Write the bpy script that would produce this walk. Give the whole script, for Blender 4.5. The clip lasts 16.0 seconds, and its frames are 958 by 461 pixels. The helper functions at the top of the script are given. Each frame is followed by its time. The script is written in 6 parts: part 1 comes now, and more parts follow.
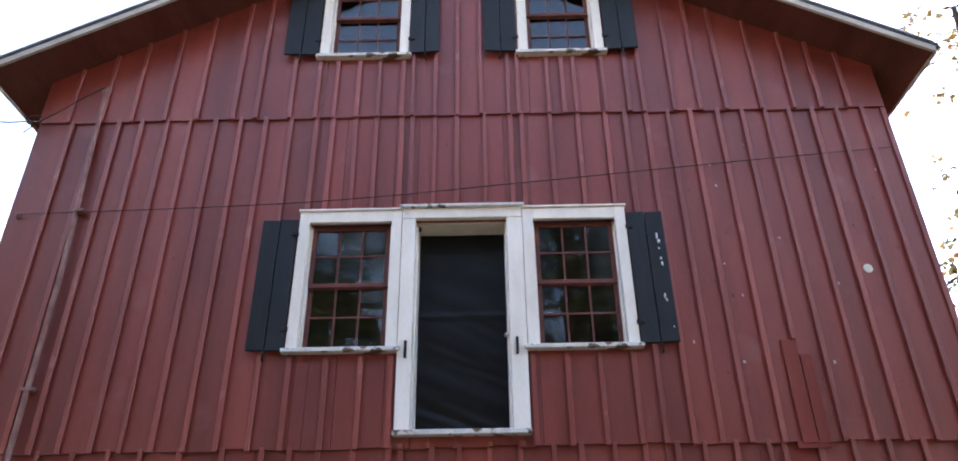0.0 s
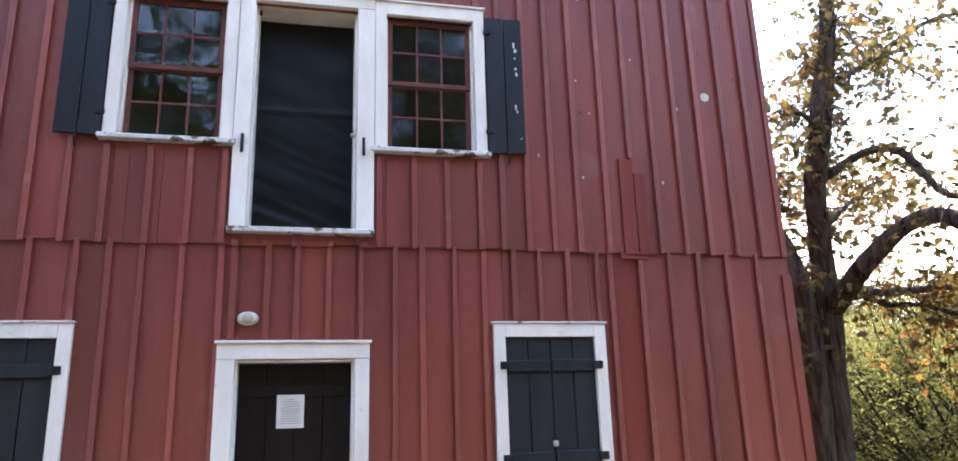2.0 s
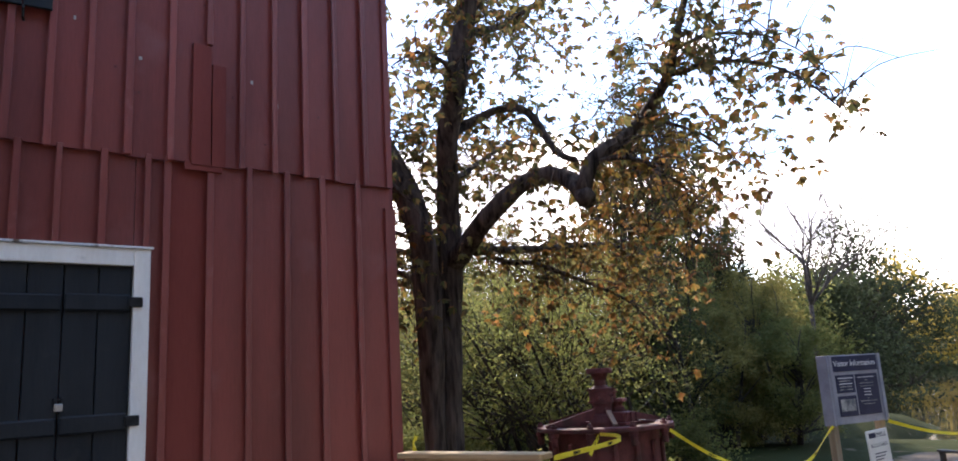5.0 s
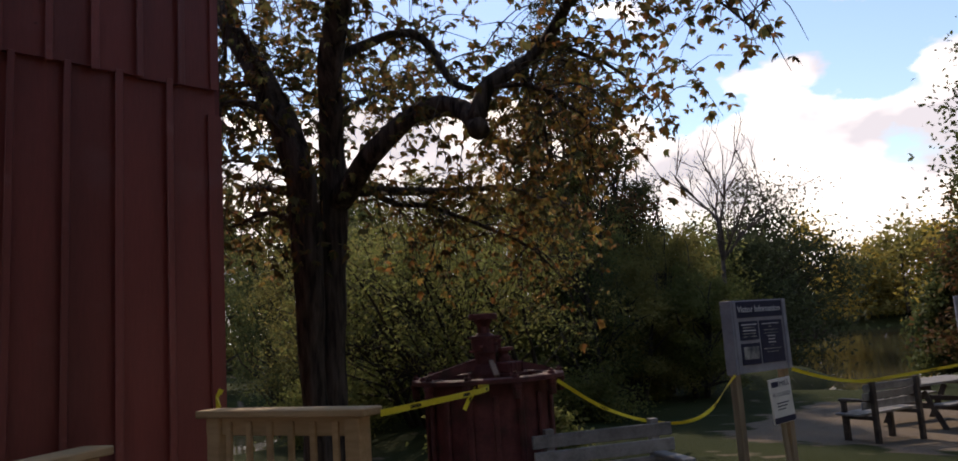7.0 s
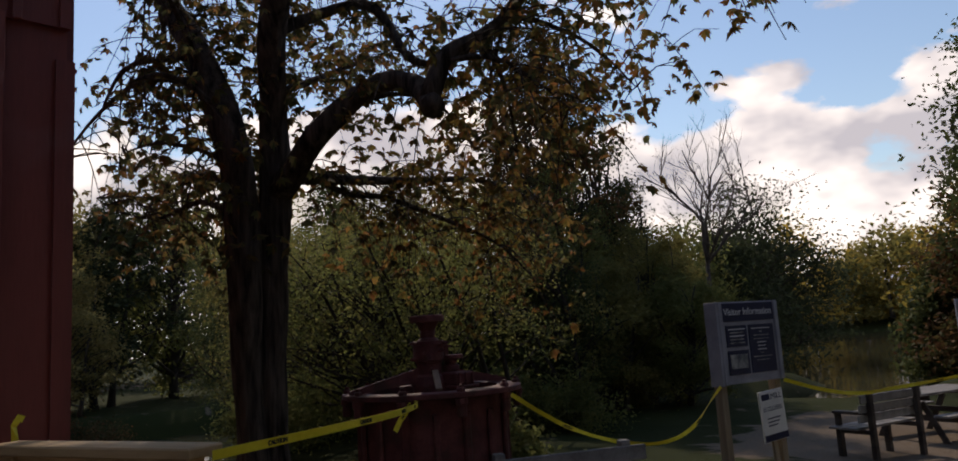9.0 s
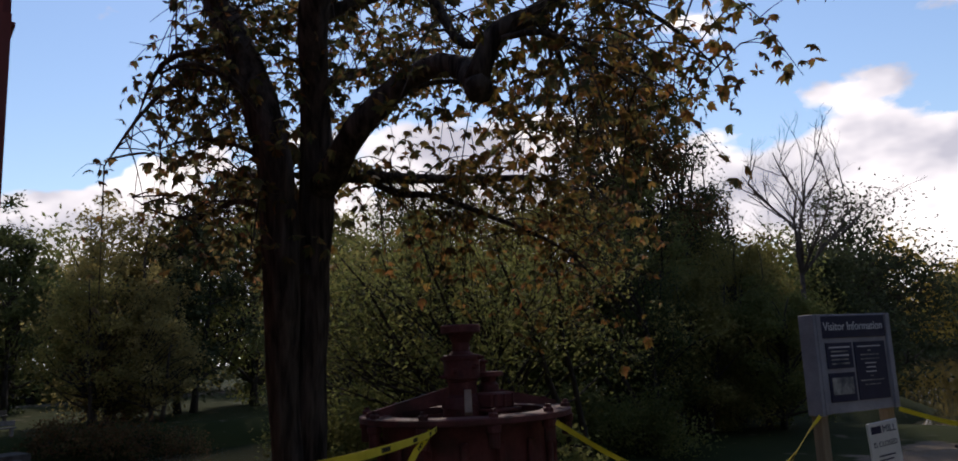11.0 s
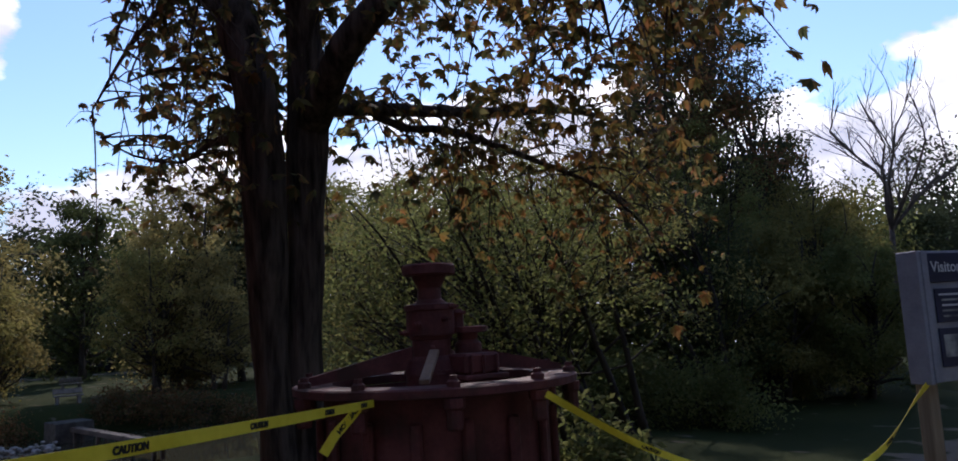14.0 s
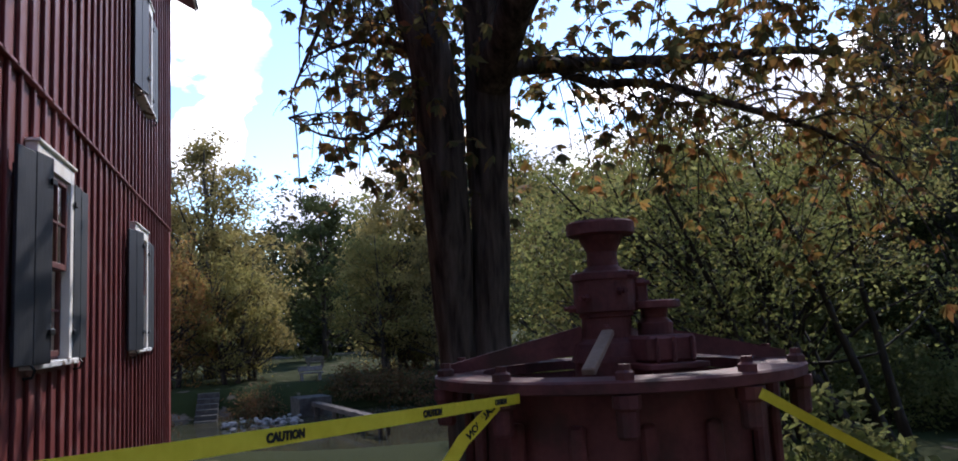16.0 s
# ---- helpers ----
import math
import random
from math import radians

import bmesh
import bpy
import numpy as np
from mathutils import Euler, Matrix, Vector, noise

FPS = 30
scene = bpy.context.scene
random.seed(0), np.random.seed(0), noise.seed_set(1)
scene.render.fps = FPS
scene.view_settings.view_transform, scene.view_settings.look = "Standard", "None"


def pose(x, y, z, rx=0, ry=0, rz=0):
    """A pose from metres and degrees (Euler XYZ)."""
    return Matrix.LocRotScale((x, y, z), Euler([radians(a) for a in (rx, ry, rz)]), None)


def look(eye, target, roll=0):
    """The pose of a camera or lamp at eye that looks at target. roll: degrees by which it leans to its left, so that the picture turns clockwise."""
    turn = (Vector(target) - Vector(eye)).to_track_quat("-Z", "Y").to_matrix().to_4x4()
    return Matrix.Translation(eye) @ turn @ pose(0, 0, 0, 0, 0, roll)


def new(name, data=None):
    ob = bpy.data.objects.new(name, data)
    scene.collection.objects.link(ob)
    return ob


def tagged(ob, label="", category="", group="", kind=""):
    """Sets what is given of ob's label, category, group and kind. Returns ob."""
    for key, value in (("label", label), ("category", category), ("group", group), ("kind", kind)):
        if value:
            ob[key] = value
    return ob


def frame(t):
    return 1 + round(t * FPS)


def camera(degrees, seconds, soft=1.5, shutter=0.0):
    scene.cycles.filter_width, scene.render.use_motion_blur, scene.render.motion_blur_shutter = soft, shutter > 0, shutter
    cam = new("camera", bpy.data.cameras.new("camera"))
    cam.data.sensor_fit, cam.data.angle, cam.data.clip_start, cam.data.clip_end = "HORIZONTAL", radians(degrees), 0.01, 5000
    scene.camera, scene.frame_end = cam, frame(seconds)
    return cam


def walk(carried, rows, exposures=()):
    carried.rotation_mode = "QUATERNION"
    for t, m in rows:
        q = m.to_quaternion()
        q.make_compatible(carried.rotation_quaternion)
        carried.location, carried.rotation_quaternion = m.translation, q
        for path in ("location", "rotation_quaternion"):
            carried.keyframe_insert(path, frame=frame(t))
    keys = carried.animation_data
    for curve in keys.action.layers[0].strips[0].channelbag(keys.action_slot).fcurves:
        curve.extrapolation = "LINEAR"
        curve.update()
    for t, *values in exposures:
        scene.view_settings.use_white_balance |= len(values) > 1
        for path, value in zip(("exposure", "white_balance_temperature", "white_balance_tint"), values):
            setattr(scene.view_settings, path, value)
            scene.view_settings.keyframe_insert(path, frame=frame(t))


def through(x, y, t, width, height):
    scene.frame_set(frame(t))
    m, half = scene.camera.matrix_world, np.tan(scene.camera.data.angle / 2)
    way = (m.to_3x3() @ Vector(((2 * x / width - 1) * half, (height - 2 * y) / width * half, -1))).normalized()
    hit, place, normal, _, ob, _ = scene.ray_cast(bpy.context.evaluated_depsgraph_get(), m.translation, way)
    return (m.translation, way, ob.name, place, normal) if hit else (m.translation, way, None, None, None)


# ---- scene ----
# the camera and its walk
cam = camera(65.18, 16.0, soft=1.75)
PATH = [
    (0, (0.255, -6.358, 1.600), (0.237, -4.613, 2.577), -0.78),
    (0.3, (0.165, -6.299, 1.546), (0.199, -4.504, 2.428), -0.39),
    (0.5, (0.114, -6.271, 1.519), (0.154, -4.437, 2.315), -1.47),
    (1, (0.011, -6.221, 1.478), (-0.064, -4.330, 2.126), -1.29),
    (1.5, (0.076, -6.198, 1.505), (0.105, -4.307, 2.156), -3.98),
    (2, (0.125, -6.129, 1.588), (0.554, -4.244, 2.101), -1.71),
    (2.5, (0.333, -6.018, 1.604), (1.001, -4.200, 2.103), -1.84),
    (3, (0.517, -5.903, 1.560), (1.264, -4.095, 1.977), -2.99),
    (3.5, (0.678, -5.660, 1.575), (1.578, -3.937, 2.044), -3.71),
    (4, (0.857, -5.500, 1.531), (1.844, -3.804, 1.916), -3.99),
    (4.5, (1.132, -5.321, 1.466), (2.243, -3.694, 1.810), -2.64),
    (5, (1.292, -5.188, 1.485), (2.509, -3.649, 1.873), -3.32),
    (5.2, (1.402, -5.198, 1.465), (2.684, -3.717, 1.870), -4.41),
    (7.3, (2.465, -4.690, 1.334), (3.838, -3.259, 1.601), -3.73),
    (7.5, (2.567, -4.693, 1.335), (3.883, -3.218, 1.638), -2.97),
    (7.6, (2.639, -4.695, 1.340), (3.949, -3.214, 1.639), -1.66),
    (8, (2.802, -4.552, 1.338), (4.123, -3.068, 1.567), -0.88),
    (8.5, (3.026, -4.331, 1.321), (4.436, -2.951, 1.649), -2.81),
    (9, (3.298, -4.190, 1.325), (4.695, -2.787, 1.606), -3.60),
    (9.2, (3.419, -4.144, 1.330), (4.674, -2.627, 1.683), -2.89),
    (11.3, (4.270, -3.626, 1.320), (5.498, -2.078, 1.626), -2.43),
    (11.5, (4.355, -3.566, 1.315), (5.603, -2.026, 1.585), -2.82),
    (12, (4.541, -3.426, 1.293), (5.773, -1.884, 1.615), -3.22),
    (12.5, (4.828, -3.349, 1.251), (6.046, -1.788, 1.538), -2.26),
    (13, (5.065, -3.289, 1.246), (6.308, -1.740, 1.480), -0.53),
    (13.5, (5.211, -3.150, 1.221), (6.410, -1.575, 1.502), -1.24),
    (14, (5.380, -2.945, 1.201), (6.460, -1.281, 1.451), -3.00),
    (14.5, (5.576, -2.837, 1.204), (6.370, -1.029, 1.522), 0.28),
    (15, (5.728, -2.695, 1.192), (6.500, -0.867, 1.442), -1.47),
    (15.3, (5.796, -2.539, 1.183), (6.608, -0.752, 1.569), -0.76),
    (15.5, (5.825, -2.478, 1.178), (6.580, -0.670, 1.578), -2.38),
    (15.6, (5.839, -2.448, 1.175), (6.596, -0.631, 1.532), -2.57),
    (16, (5.938, -2.320, 1.154), (6.494, -0.414, 1.392), -2.93),
]
# stops: the picture is bright at the wall and closes down against the sky
EXPOSURES = [(0.0, 2.02, 7700, 19), (1.0, 2.27, 8000, 19), (2.0, 2.33, 7400, 19), (2.5, 2.50, 7300, 19), (3.5, 2.38, 7200, 19), (4.5, 1.58, 7000, 19), (5.2, 1.05, 6900, 19), (7.3, -0.70, 7500, 19),
             (9.2, -1.05, 7400, 19), (11.3, -0.95, 6700, 19), (13.0, -0.82, 6500, 19), (14.0, -0.60, 6100, 21), (15.0, 0.06, 6000, 20), (16.0, 0.10, 6000, 19)]
walk(cam, [(t, look(eye, aim, roll)) for t, eye, aim, roll in PATH], EXPOSURES)

# ---- world and sun ----
SUN_BEARING, SUN_HEIGHT = 34.0, 41.0          # degrees from +y towards +x, degrees above the horizon
world = bpy.data.worlds.new("world")
scene.world = world
world.use_nodes = True
wn, wl = world.node_tree.nodes, world.node_tree.links
wn.clear()
w_out = wn.new("ShaderNodeOutputWorld")
w_bg = wn.new("ShaderNodeBackground")
w_bg.inputs["Strength"].default_value = 0.15
w_sky = wn.new("ShaderNodeTexSky")
w_sky.sky_type = "NISHITA"
w_sky.sun_disc = False
w_sky.sun_elevation = radians(SUN_HEIGHT)
w_sky.sun_rotation = radians(SUN_BEARING)
w_sky.air_density, w_sky.dust_density, w_sky.ozone_density = 1.4, 0.12, 2.2
w_co = wn.new("ShaderNodeTexCoord")
w_map = wn.new("ShaderNodeMapping")
w_map.inputs["Location"].default_value = (0.2, 2.3, 0.5)
w_map.inputs["Scale"].default_value = (1.0, 1.0, 1.9)
w_noise = wn.new("ShaderNodeTexNoise")
w_noise.inputs["Scale"].default_value = 5.5
w_noise.inputs["Detail"].default_value = 7.0
w_noise.inputs["Roughness"].default_value = 0.52
w_ramp = wn.new("ShaderNodeValToRGB")
w_ramp.color_ramp.elements[0].position, w_ramp.color_ramp.elements[1].position = 0.645, 0.70
w_noise2 = wn.new("ShaderNodeTexNoise")
w_noise2.inputs["Scale"].default_value = 5.0
w_noise2.inputs["Detail"].default_value = 4.0
w_shade = wn.new("ShaderNodeValToRGB")
w_shade.color_ramp.elements[0].position, w_shade.color_ramp.elements[1].position = 0.40, 0.60
w_shade.color_ramp.elements[0].color = (7.6, 8.0, 9.2, 1)
w_shade.color_ramp.elements[1].color = (19.0, 18.9, 18.6, 1)
w_mix = wn.new("ShaderNodeMix")
w_mix.data_type = "RGBA"
wl.new(w_co.outputs["Generated"], w_map.inputs["Vector"])
wl.new(w_map.outputs["Vector"], w_noise.inputs["Vector"])
wl.new(w_map.outputs["Vector"], w_noise2.inputs["Vector"])
# a bank of cumulus stands low over the horizon, with a clear gap to the north, blue above
w_sep, w_bank, w_sum = wn.new("ShaderNodeSeparateXYZ"), wn.new("ShaderNodeValToRGB"), wn.new("ShaderNodeMath")
w_sum.operation = "ADD"
wl.new(w_co.outputs["Generated"], w_sep.inputs["Vector"])
wl.new(w_sep.outputs["Z"], w_bank.inputs["Fac"])
ramp_rows = ((0.0, 0.32), (0.20, 0.30), (0.28, 0.24), (0.33, 0.05), (0.40, 0.0), (1.0, 0.05))
while len(w_bank.color_ramp.elements) < len(ramp_rows):
    w_bank.color_ramp.elements.new(0.5)
for el, (at, v) in zip(w_bank.color_ramp.elements, ramp_rows):
    el.position, el.color = at, (v, v, v, 1)
w_last = w_sum.outputs["Value"]
# a clear gap in the bank to the north, a large heap of cloud above it and a small one within it
for bearing, height, inner, outer, amount in ((-6.0, 13.5, 3.0, 11.5, -0.24), (6.5, 17.0, 3.0, 7.5, -0.28), (-4.0, 20.0, 2.5, 7.0, 0.34), (-3.8, 13.8, 0.8, 3.0, 0.27), (11.5, 24.0, 0.5, 3.0, 0.12)):
    v_b, v_h = radians(bearing), radians(height)
    w_dot, w_map2, w_add = wn.new("ShaderNodeVectorMath"), wn.new("ShaderNodeMapRange"), wn.new("ShaderNodeMath")
    w_dot.operation = "DOT_PRODUCT"
    w_dot.inputs[1].default_value = (math.sin(v_b) * math.cos(v_h), math.cos(v_b) * math.cos(v_h), math.sin(v_h))
    w_map2.inputs["From Min"].default_value, w_map2.inputs["From Max"].default_value = math.cos(radians(outer)), math.cos(radians(inner))
    w_map2.inputs["To Min"].default_value, w_map2.inputs["To Max"].default_value = 0.0, amount
    wl.new(w_co.outputs["Generated"], w_dot.inputs[0])
    wl.new(w_dot.outputs["Value"], w_map2.inputs["Value"])
    wl.new(w_last, w_add.inputs[0])
    wl.new(w_map2.outputs["Result"], w_add.inputs[1])
    w_last = w_add.outputs["Value"]
wl.new(w_noise.outputs["Fac"], w_sum.inputs[0])
wl.new(w_bank.outputs["Color"], w_sum.inputs[1])
wl.new(w_last, w_ramp.inputs["Fac"])
wl.new(w_noise2.outputs["Fac"], w_shade.inputs["Fac"])
wl.new(w_ramp.outputs["Color"], w_mix.inputs["Factor"])
w_clear = wn.new("ShaderNodeMix")
w_clear.data_type, w_clear.blend_type = "RGBA", "MULTIPLY"
w_clear.inputs["Factor"].default_value = 1.0
w_clear.inputs["B"].default_value = (1.34, 1.48, 1.64, 1)
wl.new(w_sky.outputs["Color"], w_clear.inputs["A"])
wl.new(w_clear.outputs["Result"], w_mix.inputs["A"])
wl.new(w_shade.outputs["Color"], w_mix.inputs["B"])
wl.new(w_mix.outputs["Result"], w_bg.inputs["Color"])
wl.new(w_bg.outputs["Background"], w_out.inputs["Surface"])

sun = new("sun", bpy.data.lights.new("sun", "SUN"))
sun.data.energy, sun.data.angle, sun.data.color = 5.0, radians(0.6), (1.0, 0.93, 0.82)
sb, sh = radians(SUN_BEARING), radians(SUN_HEIGHT)
sun.matrix_world = look((40 * math.sin(sb) * math.cos(sh), 40 * math.cos(sb) * math.cos(sh), 40 * math.sin(sh)), (0, 0, 0))


# ---- materials ----
def material(name, low, high, rough=0.7, scale=6.0, fine=60.0, bump=0.15, stretch=(1, 1, 1), vary=0.0, metal=0.0,
             stain=None, stain_scale=1.5, stain_at=(0.58, 0.72), spec=0.22, island=False):
    """Two colours mixed by coarse noise, fine grain as relief, optional stains and a change from piece to piece."""
    m = bpy.data.materials.new(name)
    m.use_nodes = True
    n, l = m.node_tree.nodes, m.node_tree.links
    b = n["Principled BSDF"]
    b.inputs["Roughness"].default_value, b.inputs["Metallic"].default_value = rough, metal
    b.inputs["Specular IOR Level"].default_value = spec
    co, mp = n.new("ShaderNodeTexCoord"), n.new("ShaderNodeMapping")
    mp.inputs["Scale"].default_value = stretch
    l.new(co.outputs["Object"], mp.inputs["Vector"])
    coarse, grain = n.new("ShaderNodeTexNoise"), n.new("ShaderNodeTexNoise")
    for t, s, d in ((coarse, scale, 5.0), (grain, fine, 4.0)):
        t.inputs["Scale"].default_value, t.inputs["Detail"].default_value = s, d
        l.new(mp.outputs["Vector"], t.inputs["Vector"])
    both = n.new("ShaderNodeMath")
    both.operation = "MULTIPLY_ADD"
    both.inputs[1].default_value = 0.35
    l.new(grain.outputs["Fac"], both.inputs[0])
    l.new(coarse.outputs["Fac"], both.inputs[2])
    ramp = n.new("ShaderNodeMapRange")
    ramp.inputs["From Min"].default_value, ramp.inputs["From Max"].default_value = 0.5, 0.85
    l.new(both.outputs["Value"], ramp.inputs["Value"])
    mix = n.new("ShaderNodeMix")
    mix.data_type = "RGBA"
    mix.inputs["A"].default_value, mix.inputs["B"].default_value = (*low, 1), (*high, 1)
    l.new(ramp.outputs["Result"], mix.inputs["Factor"])
    colour = mix.outputs["Result"]
    if stain:
        big = n.new("ShaderNodeTexNoise")
        big.inputs["Scale"].default_value, big.inputs["Detail"].default_value = stain_scale, 8.0
        l.new(co.outputs["Object"], big.inputs["Vector"])
        cut = n.new("ShaderNodeMapRange")
        cut.inputs["From Min"].default_value, cut.inputs["From Max"].default_value = stain_at
        l.new(big.outputs["Fac"], cut.inputs["Value"])
        over = n.new("ShaderNodeMix")
        over.data_type = "RGBA"
        over.inputs["B"].default_value = (*stain, 1)
        l.new(cut.outputs["Result"], over.inputs["Factor"])
        l.new(colour, over.inputs["A"])
        colour = over.outputs["Result"]
    if vary:
        if island:
            src = n.new("ShaderNodeNewGeometry").outputs["Random Per Island"]
        else:
            src = n.new("ShaderNodeObjectInfo").outputs["Random"]
        rng = n.new("ShaderNodeMapRange")
        rng.inputs["To Min"].default_value, rng.inputs["To Max"].default_value = 1 - vary, 1 + vary
        l.new(src, rng.inputs["Value"])
        hsv = n.new("ShaderNodeHueSaturation")
        l.new(rng.outputs["Result"], hsv.inputs["Value"])
        l.new(colour, hsv.inputs["Color"])
        colour = hsv.outputs["Color"]
    l.new(colour, b.inputs["Base Color"])
    if bump:
        bp = n.new("ShaderNodeBump")
        bp.inputs["Strength"].default_value, bp.inputs["Distance"].default_value = bump, 0.01
        l.new(both.outputs["Value"], bp.inputs["Height"])
        l.new(bp.outputs["Normal"], b.inputs["Normal"])
    return m


def leaf_material(name, colours, through=0.35, rough=0.75, spread=0.55):
    """Leaves: each one takes its own colour from the row, some light passes through."""
    m = bpy.data.materials.new(name)
    m.use_nodes = True
    n, l = m.node_tree.nodes, m.node_tree.links
    b, out = n["Principled BSDF"], n["Material Output"]
    b.inputs["Roughness"].default_value = rough
    b.inputs["Specular IOR Level"].default_value = 0.12
    ramp = n.new("ShaderNodeValToRGB")
    ramp.color_ramp.interpolation = "LINEAR"
    while len(ramp.color_ramp.elements) < len(colours):
        ramp.color_ramp.elements.new(0.5)
    for i, c in enumerate(colours):
        ramp.color_ramp.elements[i].position = i / max(1, len(colours) - 1)
        ramp.color_ramp.elements[i].color = (*c, 1)
    even = n.new("ShaderNodeMapRange")
    even.inputs["To Min"].default_value, even.inputs["To Max"].default_value = 0.5 - 0.5 * spread, 0.5 + 0.5 * spread
    l.new(n.new("ShaderNodeNewGeometry").outputs["Random Per Island"], even.inputs["Value"])
    l.new(even.outputs["Result"], ramp.inputs["Fac"])
    co = n.new("ShaderNodeTexCoord")
    patch = n.new("ShaderNodeTexNoise")
    patch.inputs["Scale"].default_value, patch.inputs["Detail"].default_value = 0.8, 3.0
    l.new(co.outputs["Object"], patch.inputs["Vector"])
    val = n.new("ShaderNodeMapRange")
    val.inputs["From Min"].default_value, val.inputs["From Max"].default_value = 0.3, 0.7
    val.inputs["To Min"].default_value, val.inputs["To Max"].default_value = 0.5, 1.5
    l.new(patch.outputs["Fac"], val.inputs["Value"])
    hsv = n.new("ShaderNodeHueSaturation")
    l.new(val.outputs["Result"], hsv.inputs["Value"])
    l.new(ramp.outputs["Color"], hsv.inputs["Color"])
    l.new(hsv.outputs["Color"], b.inputs["Base Color"])
    tr, mx = n.new("ShaderNodeBsdfTranslucent"), n.new("ShaderNodeMixShader")
    l.new(hsv.outputs["Color"], tr.inputs["Color"])
    mx.inputs["Fac"].default_value = through
    l.new(b.outputs["BSDF"], mx.inputs[1])
    l.new(tr.outputs["BSDF"], mx.inputs[2])
    l.new(mx.outputs["Shader"], out.inputs["Surface"])
    return m


RED = material("barn_red_paint", (0.172, 0.0275, 0.0195), (0.252, 0.046, 0.033), 0.46, 3.0, 70, 0.3, (1, 1, 0.12), 0.14, spec=0.5,
               stain=(0.25, 0.075, 0.065), stain_scale=2.2, stain_at=(0.60, 0.80))
# paler than the boards: side light on the battens is put into their paint
RED_BATTEN = material("lit_worn_red_batten_paint", (0.198, 0.036, 0.027), (0.290, 0.062, 0.046), 0.42, 3.0, 70, 0.3, (1, 1, 0.12), 0.14, spec=0.55,
                      stain=(0.34, 0.13, 0.11), stain_scale=4.0, stain_at=(0.62, 0.80))
RED_FRESH = material("fresh_red_paint", (0.165, 0.027, 0.019), (0.215, 0.042, 0.031), 0.46, 3.0, 70, 0.2, (1, 1, 0.12), 0.06)
RED_SIDE = material("weathered_red_paint", (0.125, 0.027, 0.024), (0.20, 0.055, 0.050), 0.5, 4.0, 70, 0.3, (1, 1, 0.1), 0.16,
                    stain=(0.23, 0.11, 0.10), stain_scale=3.0, stain_at=(0.55, 0.78))
SASH = material("brown_red_sash_paint", (0.10, 0.035, 0.030), (0.17, 0.06, 0.05), 0.5, 8, 80, 0.15)
WHITE = material("white_trim_paint", (0.76, 0.72, 0.64), (0.87, 0.84, 0.77), 0.5, 5, 60, 0.2, (1, 1, 0.3), 0.03,
                 stain=(0.42, 0.40, 0.36), stain_scale=5.0, stain_at=(0.66, 0.80))
WORN_WHITE = material("peeling_white_paint", (0.55, 0.54, 0.50), (0.78, 0.78, 0.77), 0.7, 9, 70, 0.5,
                      stain=(0.13, 0.09, 0.06), stain_scale=9.0, stain_at=(0.54, 0.62))
CREAM = material("cream_soffit_paint", (0.56, 0.53, 0.42), (0.66, 0.63, 0.52), 0.6, 6, 60, 0.15)
FASCIA = material("grey_weathered_fascia", (0.30, 0.27, 0.23), (0.52, 0.50, 0.46), 0.8, 6, 60, 0.3, (0.3, 1, 1))
BLACK_GREEN = material("blue_black_shutter_paint", (0.006, 0.009, 0.012), (0.014, 0.018, 0.022), 0.6, 5, 60, 0.3, (1, 1, 0.15), 0.15,
                       stain=(0.03, 0.034, 0.038), stain_scale=3.5, stain_at=(0.64, 0.8), spec=0.32)
SHUTTER_SIDE = material("faded_slate_shutter_paint", (0.016, 0.019, 0.024), (0.032, 0.036, 0.043), 0.5, 5, 60, 0.3, (1, 1, 0.15), 0.1)
IRON = material("black_iron", (0.012, 0.012, 0.013), (0.03, 0.03, 0.032), 0.5, 20, 120, 0.3, metal=0.3)
STEEL = material("dull_steel", (0.35, 0.34, 0.33), (0.55, 0.54, 0.52), 0.4, 20, 120, 0.1, metal=0.8)
PLASTIC = material("black_plastic_sheet", (0.003, 0.003, 0.004), (0.006, 0.007, 0.008), 0.42, 3, 30, 0.1, spec=0.22)
DARK_DOOR = material("dark_brown_door_paint", (0.008, 0.005, 0.004), (0.015, 0.009, 0.008), 0.6, 4, 60, 0.3, (1, 1, 0.15), spec=0.15)
PAPER = material("white_paper", (0.66, 0.64, 0.60), (0.74, 0.72, 0.68), 0.8, 12, 100, 0.05)
INK = material("grey_print", (0.10, 0.10, 0.10), (0.16, 0.16, 0.16), 0.8, 20, 100, 0.0)
LAMP_WHITE = material("cream_lamp_plastic", (0.55, 0.50, 0.42), (0.66, 0.62, 0.54), 0.4, 10, 80, 0.05)
LAMP_GLASS = material("frosted_lamp_glass", (0.40, 0.36, 0.28), (0.50, 0.46, 0.37), 0.25, 10, 80, 0.05)
PIPE_PAINT = material("red_brown_pipe_paint", (0.20, 0.09, 0.08), (0.32, 0.17, 0.15), 0.5, 8, 60, 0.2)
WIRE = material("dark_wire", (0.02, 0.012, 0.012), (0.04, 0.022, 0.02), 0.6, 20, 90, 0.0)
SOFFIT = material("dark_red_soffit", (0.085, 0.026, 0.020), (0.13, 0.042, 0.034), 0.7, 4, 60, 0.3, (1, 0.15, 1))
SHINGLE = material("dark_roof_shingle", (0.03, 0.03, 0.034), (0.07, 0.07, 0.075), 0.9, 8, 60, 0.6)
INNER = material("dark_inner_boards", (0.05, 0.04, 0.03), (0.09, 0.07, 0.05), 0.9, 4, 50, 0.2)
